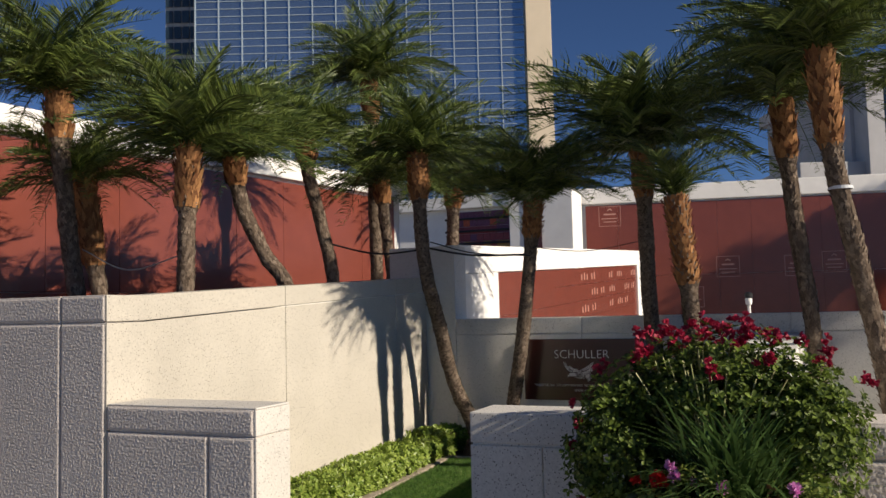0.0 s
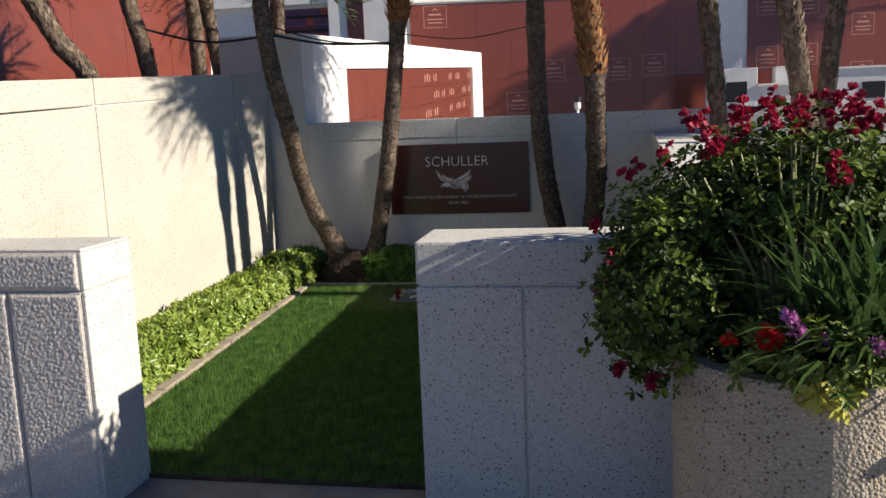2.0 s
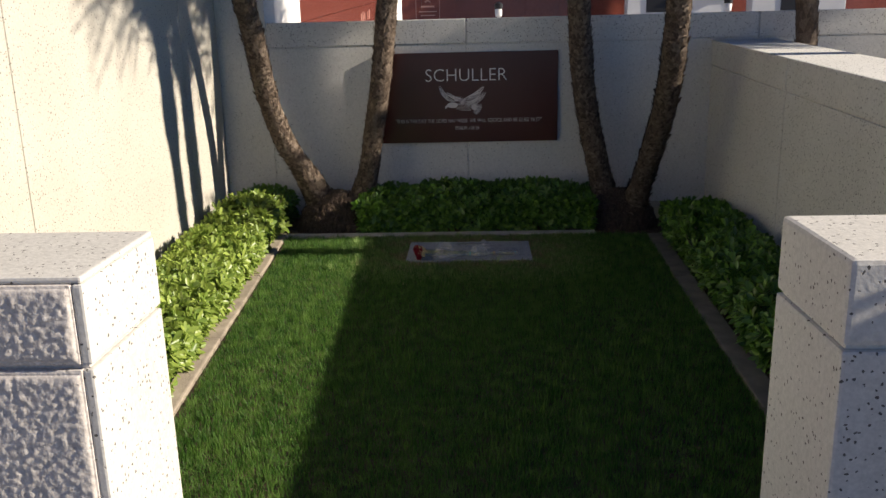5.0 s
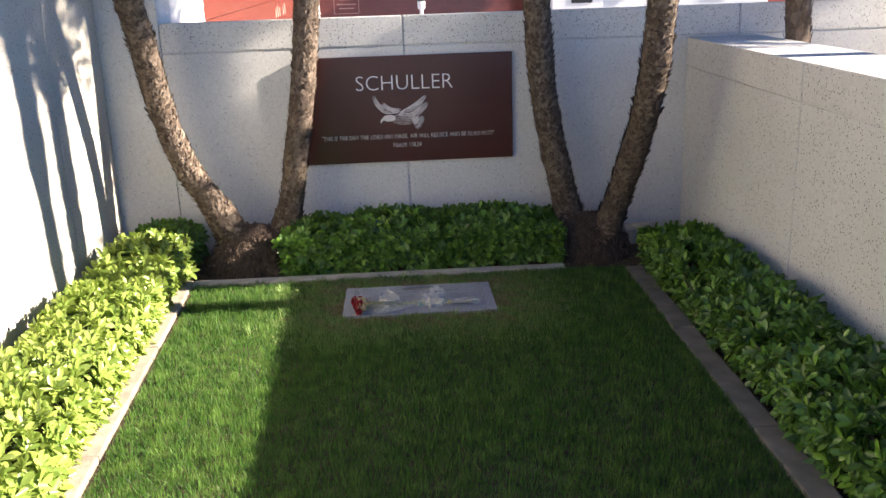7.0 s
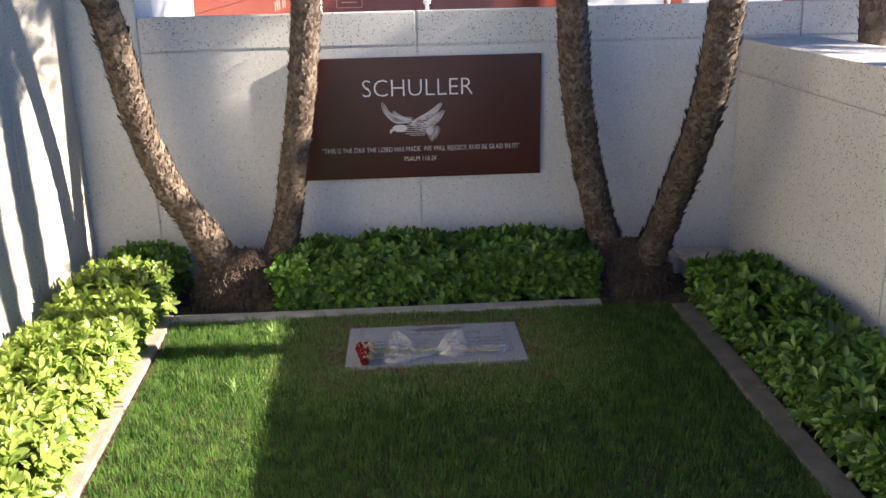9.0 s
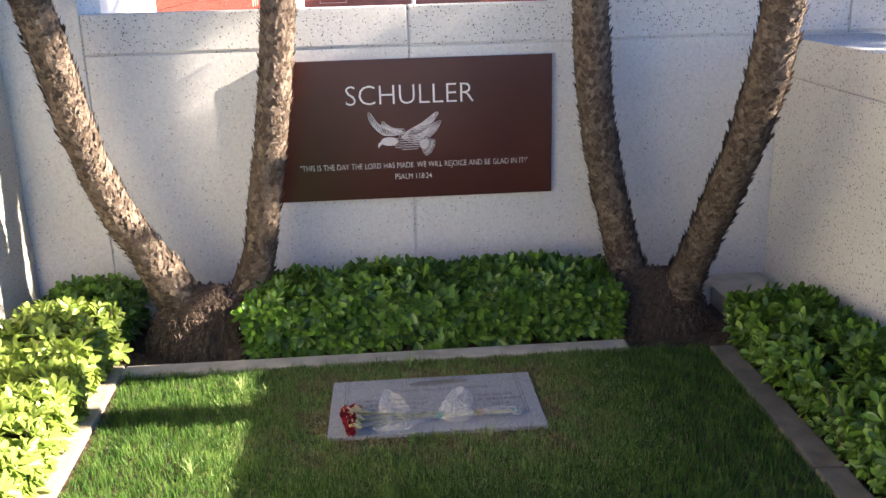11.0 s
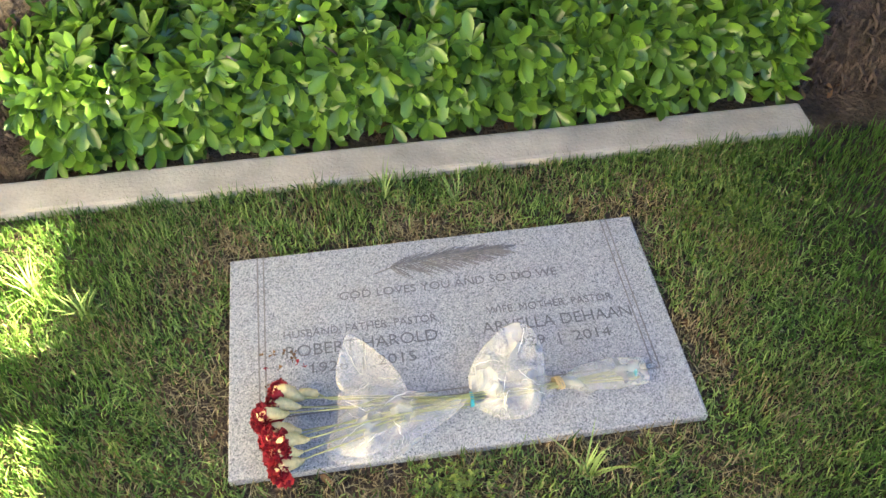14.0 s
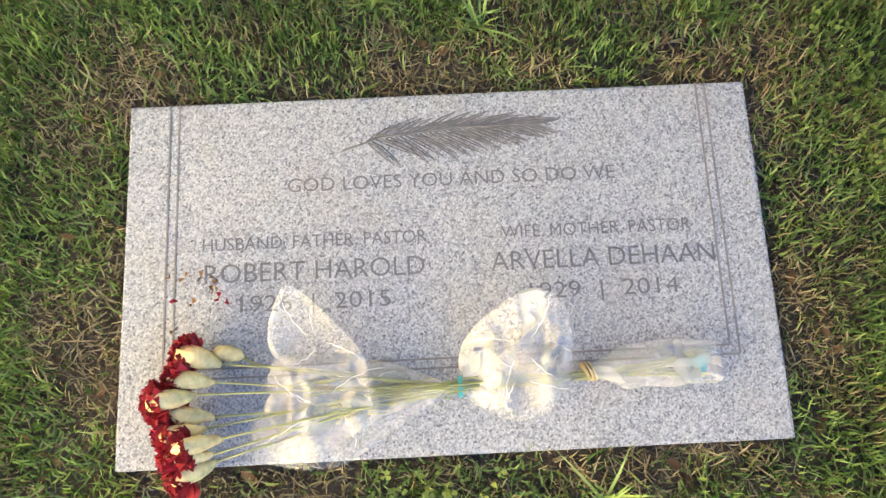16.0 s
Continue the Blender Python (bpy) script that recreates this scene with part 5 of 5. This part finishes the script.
for i in range(70):
    a, r = rng.uniform(0, 2 * math.pi), rng.uniform(0.1, 0.5)
    tube([(0.1 * math.cos(a), 0.1 * math.sin(a), 0), (r * 0.5 * math.cos(a), r * 0.4 * math.sin(a), 0.35), (r * math.cos(a), r * 0.7 * math.sin(a), 0.38 + 0.42 * math.sqrt(max(0, 1 - (r / 0.62) ** 2)))], [0.008, 0.006, 0.003], 4, stems, False)
part("flower_stem", stems, STEM, shrub, kind="stuff")
for i in range(34):
    a = 2.39996 * i + rng.uniform(-0.3, 0.3)
    el = 0.45 + 1.0 * (i / 33) ** 0.8 + rng.uniform(-0.1, 0.1)
    d = np.array([math.cos(a) * math.cos(el), math.sin(a) * math.cos(el), math.sin(el)])
    q = np.array([0.02, 0.05, 0.4]) + d * np.array([0.7, 0.46, 0.47]) * rng.uniform(0.96, 1.1)
    head = new("flower_head")
    head.parent = shrub
    head.empty_display_size = 0.02
    head.location = q
    for k0 in range(int(rng.integers(4, 8))):
        petal_ball("blossom", rng.normal(0, 0.02, 3), d + rng.normal(0, 0.5, 3), 0.03, 14, REDFL, head, rng)
for x, y, z in ((-0.62, -0.22, 0.42), (-0.66, -0.2, 0.3), (-0.6, -0.3, 0.05), (-0.68, -0.1, 0.5), (-0.5, -0.34, 0.02)):
    petal_ball("flower_head", (x, y, z), (-0.6, -0.4, 0.4), 0.038, 36, REDFL, shrub, rng)

STRAP = [(-0.5, 0, 0), (0.5, 0, 0), (-0.55, 0.3, 0.05), (0.55, 0.3, 0.05), (-0.5, 0.62, 0.04), (0.5, 0.62, 0.04), (-0.3, 0.85, -0.06), (0.3, 0.85, -0.06), (0, 1, -0.18)]
STRAP_T = [(0, 1, 3), (0, 3, 2), (2, 3, 5), (2, 5, 4), (4, 5, 7), (4, 7, 6), (6, 7, 8)]
lily = thing("strap_leaf_plant", (2.8, -5.5, 0.88), label="clump of long dark strap leaves in the planter", category="plant")
n = 280
a, tilt = rng.uniform(0, 2 * np.pi, n), rng.uniform(0.1, 1.25, n)
d = np.stack([np.cos(a) * np.sin(tilt), np.sin(a) * np.sin(tilt) * 0.8 - 0.12, np.cos(tilt)], 1)
ax = frames(d, np.tile([0.0, 0.0, 1.0], (n, 1)))
s = rng.uniform(0.36, 0.66, n)
ax[:, 0] *= 0.017
ax[:, 1] *= s[:, None]
ax[:, 2] *= s[:, None]
for i in range(n):
    vv, tt = spread(STRAP, STRAP_T, ax[i:i + 1], rng.normal(0, 1, (1, 3)) * [0.07, 0.05, 0.01])
    fast_mesh("leaf", vv, tt, LILY, lily)


def bedding(at, r, n, label, flowers, material, leaf=0.04, down=0.0):
    b = thing("bedding_plant", at, label=label, category="flowers")
    p, v = dome(rng, n, (0, 0, 0.03), (r, r, 0.14), -0.6)
    p[:, 2] -= down * np.clip(p[:, 0] / r, 0, 1) ** 2
    ax, at0 = rosettes(rng, p, v + [0, 0, 0.5], 6, leaf, 0.0, 0.8)
    vv, tt = spread(LEAF, LEAF_T, ax, at0)
    fast_mesh("foliage", vv, tt, PETUNIA, b, "stuff")
    for x, y, z, size in flowers:
        petal_ball("blossom", (x, y, z), (0.1, -0.8, 0.5), size, 26, material, b, rng, 1.5)
    return b


bedding((2.46, -5.6, 0.93), 0.08, 40, "scarlet geranium at the planter's rim", [(0.02, -0.04, 0.1, 0.05), (0.03, -0.06, 0.12, 0.045), (-0.08, -0.02, 0.1, 0.035)], SCARLET)
bedding((2.66, -5.62, 0.93), 0.15, 150, "pink petunias over the planter's rim", [(-0.1, -0.06, 0.14, 0.036), (-0.12, -0.04, 0.18, 0.034), (0.1, -0.1, 0.11, 0.04), (-0.02, -0.06, 0.12, 0.03)], PINKFL)
bedding((3.1, -5.47, 0.9), 0.2, 210, "trailing pink petunias spilling from the planter", [(-0.05, -0.2, 0.13, 0.042), (0.06, -0.2, 0.06, 0.044), (0.16, -0.17, 0.04, 0.038), (0.2, -0.14, -0.04, 0.046), (0.1, -0.22, -0.1, 0.044), (0.02, -0.24, -0.06, 0.038)], PINKFL, 0.042, 0.2)
withered = thing("withered_plant", (2.96, -5.62, 0.9), label="brown withered leaves over the planter's rim", category="plant")
p = rng.normal(0, 1, (40, 3)) * [0.03, 0.03, 0.06]
ax, at0 = rosettes(rng, p, np.tile([0.2, -1.0, -0.6], (40, 1)), 4, 0.05)
vv, tt = spread(LEAF, LEAF_T, ax, at0)
fast_mesh("foliage", vv, tt, DEAD, withered, "stuff")
stump = thing("cut_stump", (-0.5, 0.42, -0.03), label="small round cut palm stump in the soil", category="stump")
part("body", lathe([(0.07, 0.0), (0.072, 0.07), (0.06, 0.085), (0.0, 0.08)], 16), ROOT, stump)
rng = np.random.default_rng(61)
lime = thing("lime_plant", (2.64, -5.7, 0.9), label="small chartreuse-leaved plant at the planter's rim", category="plant")
LIME = leafy("chartreuse_leaf", (0.45, 0.45, 0.07), (0.65, 0.62, 0.14), 0.5, 0.3)
p, v = dome(rng, 26, (0, 0, 0.0), (0.07, 0.05, 0.06), -0.7)
ax, at0 = rosettes(rng, p, v + [0, -0.5, 0.3], 5, 0.055, 0.0, 0.6)
vv, tt = spread(LEAF, LEAF_T, ax, at0)
fast_mesh("foliage", vv, tt, LIME, lime, "stuff")
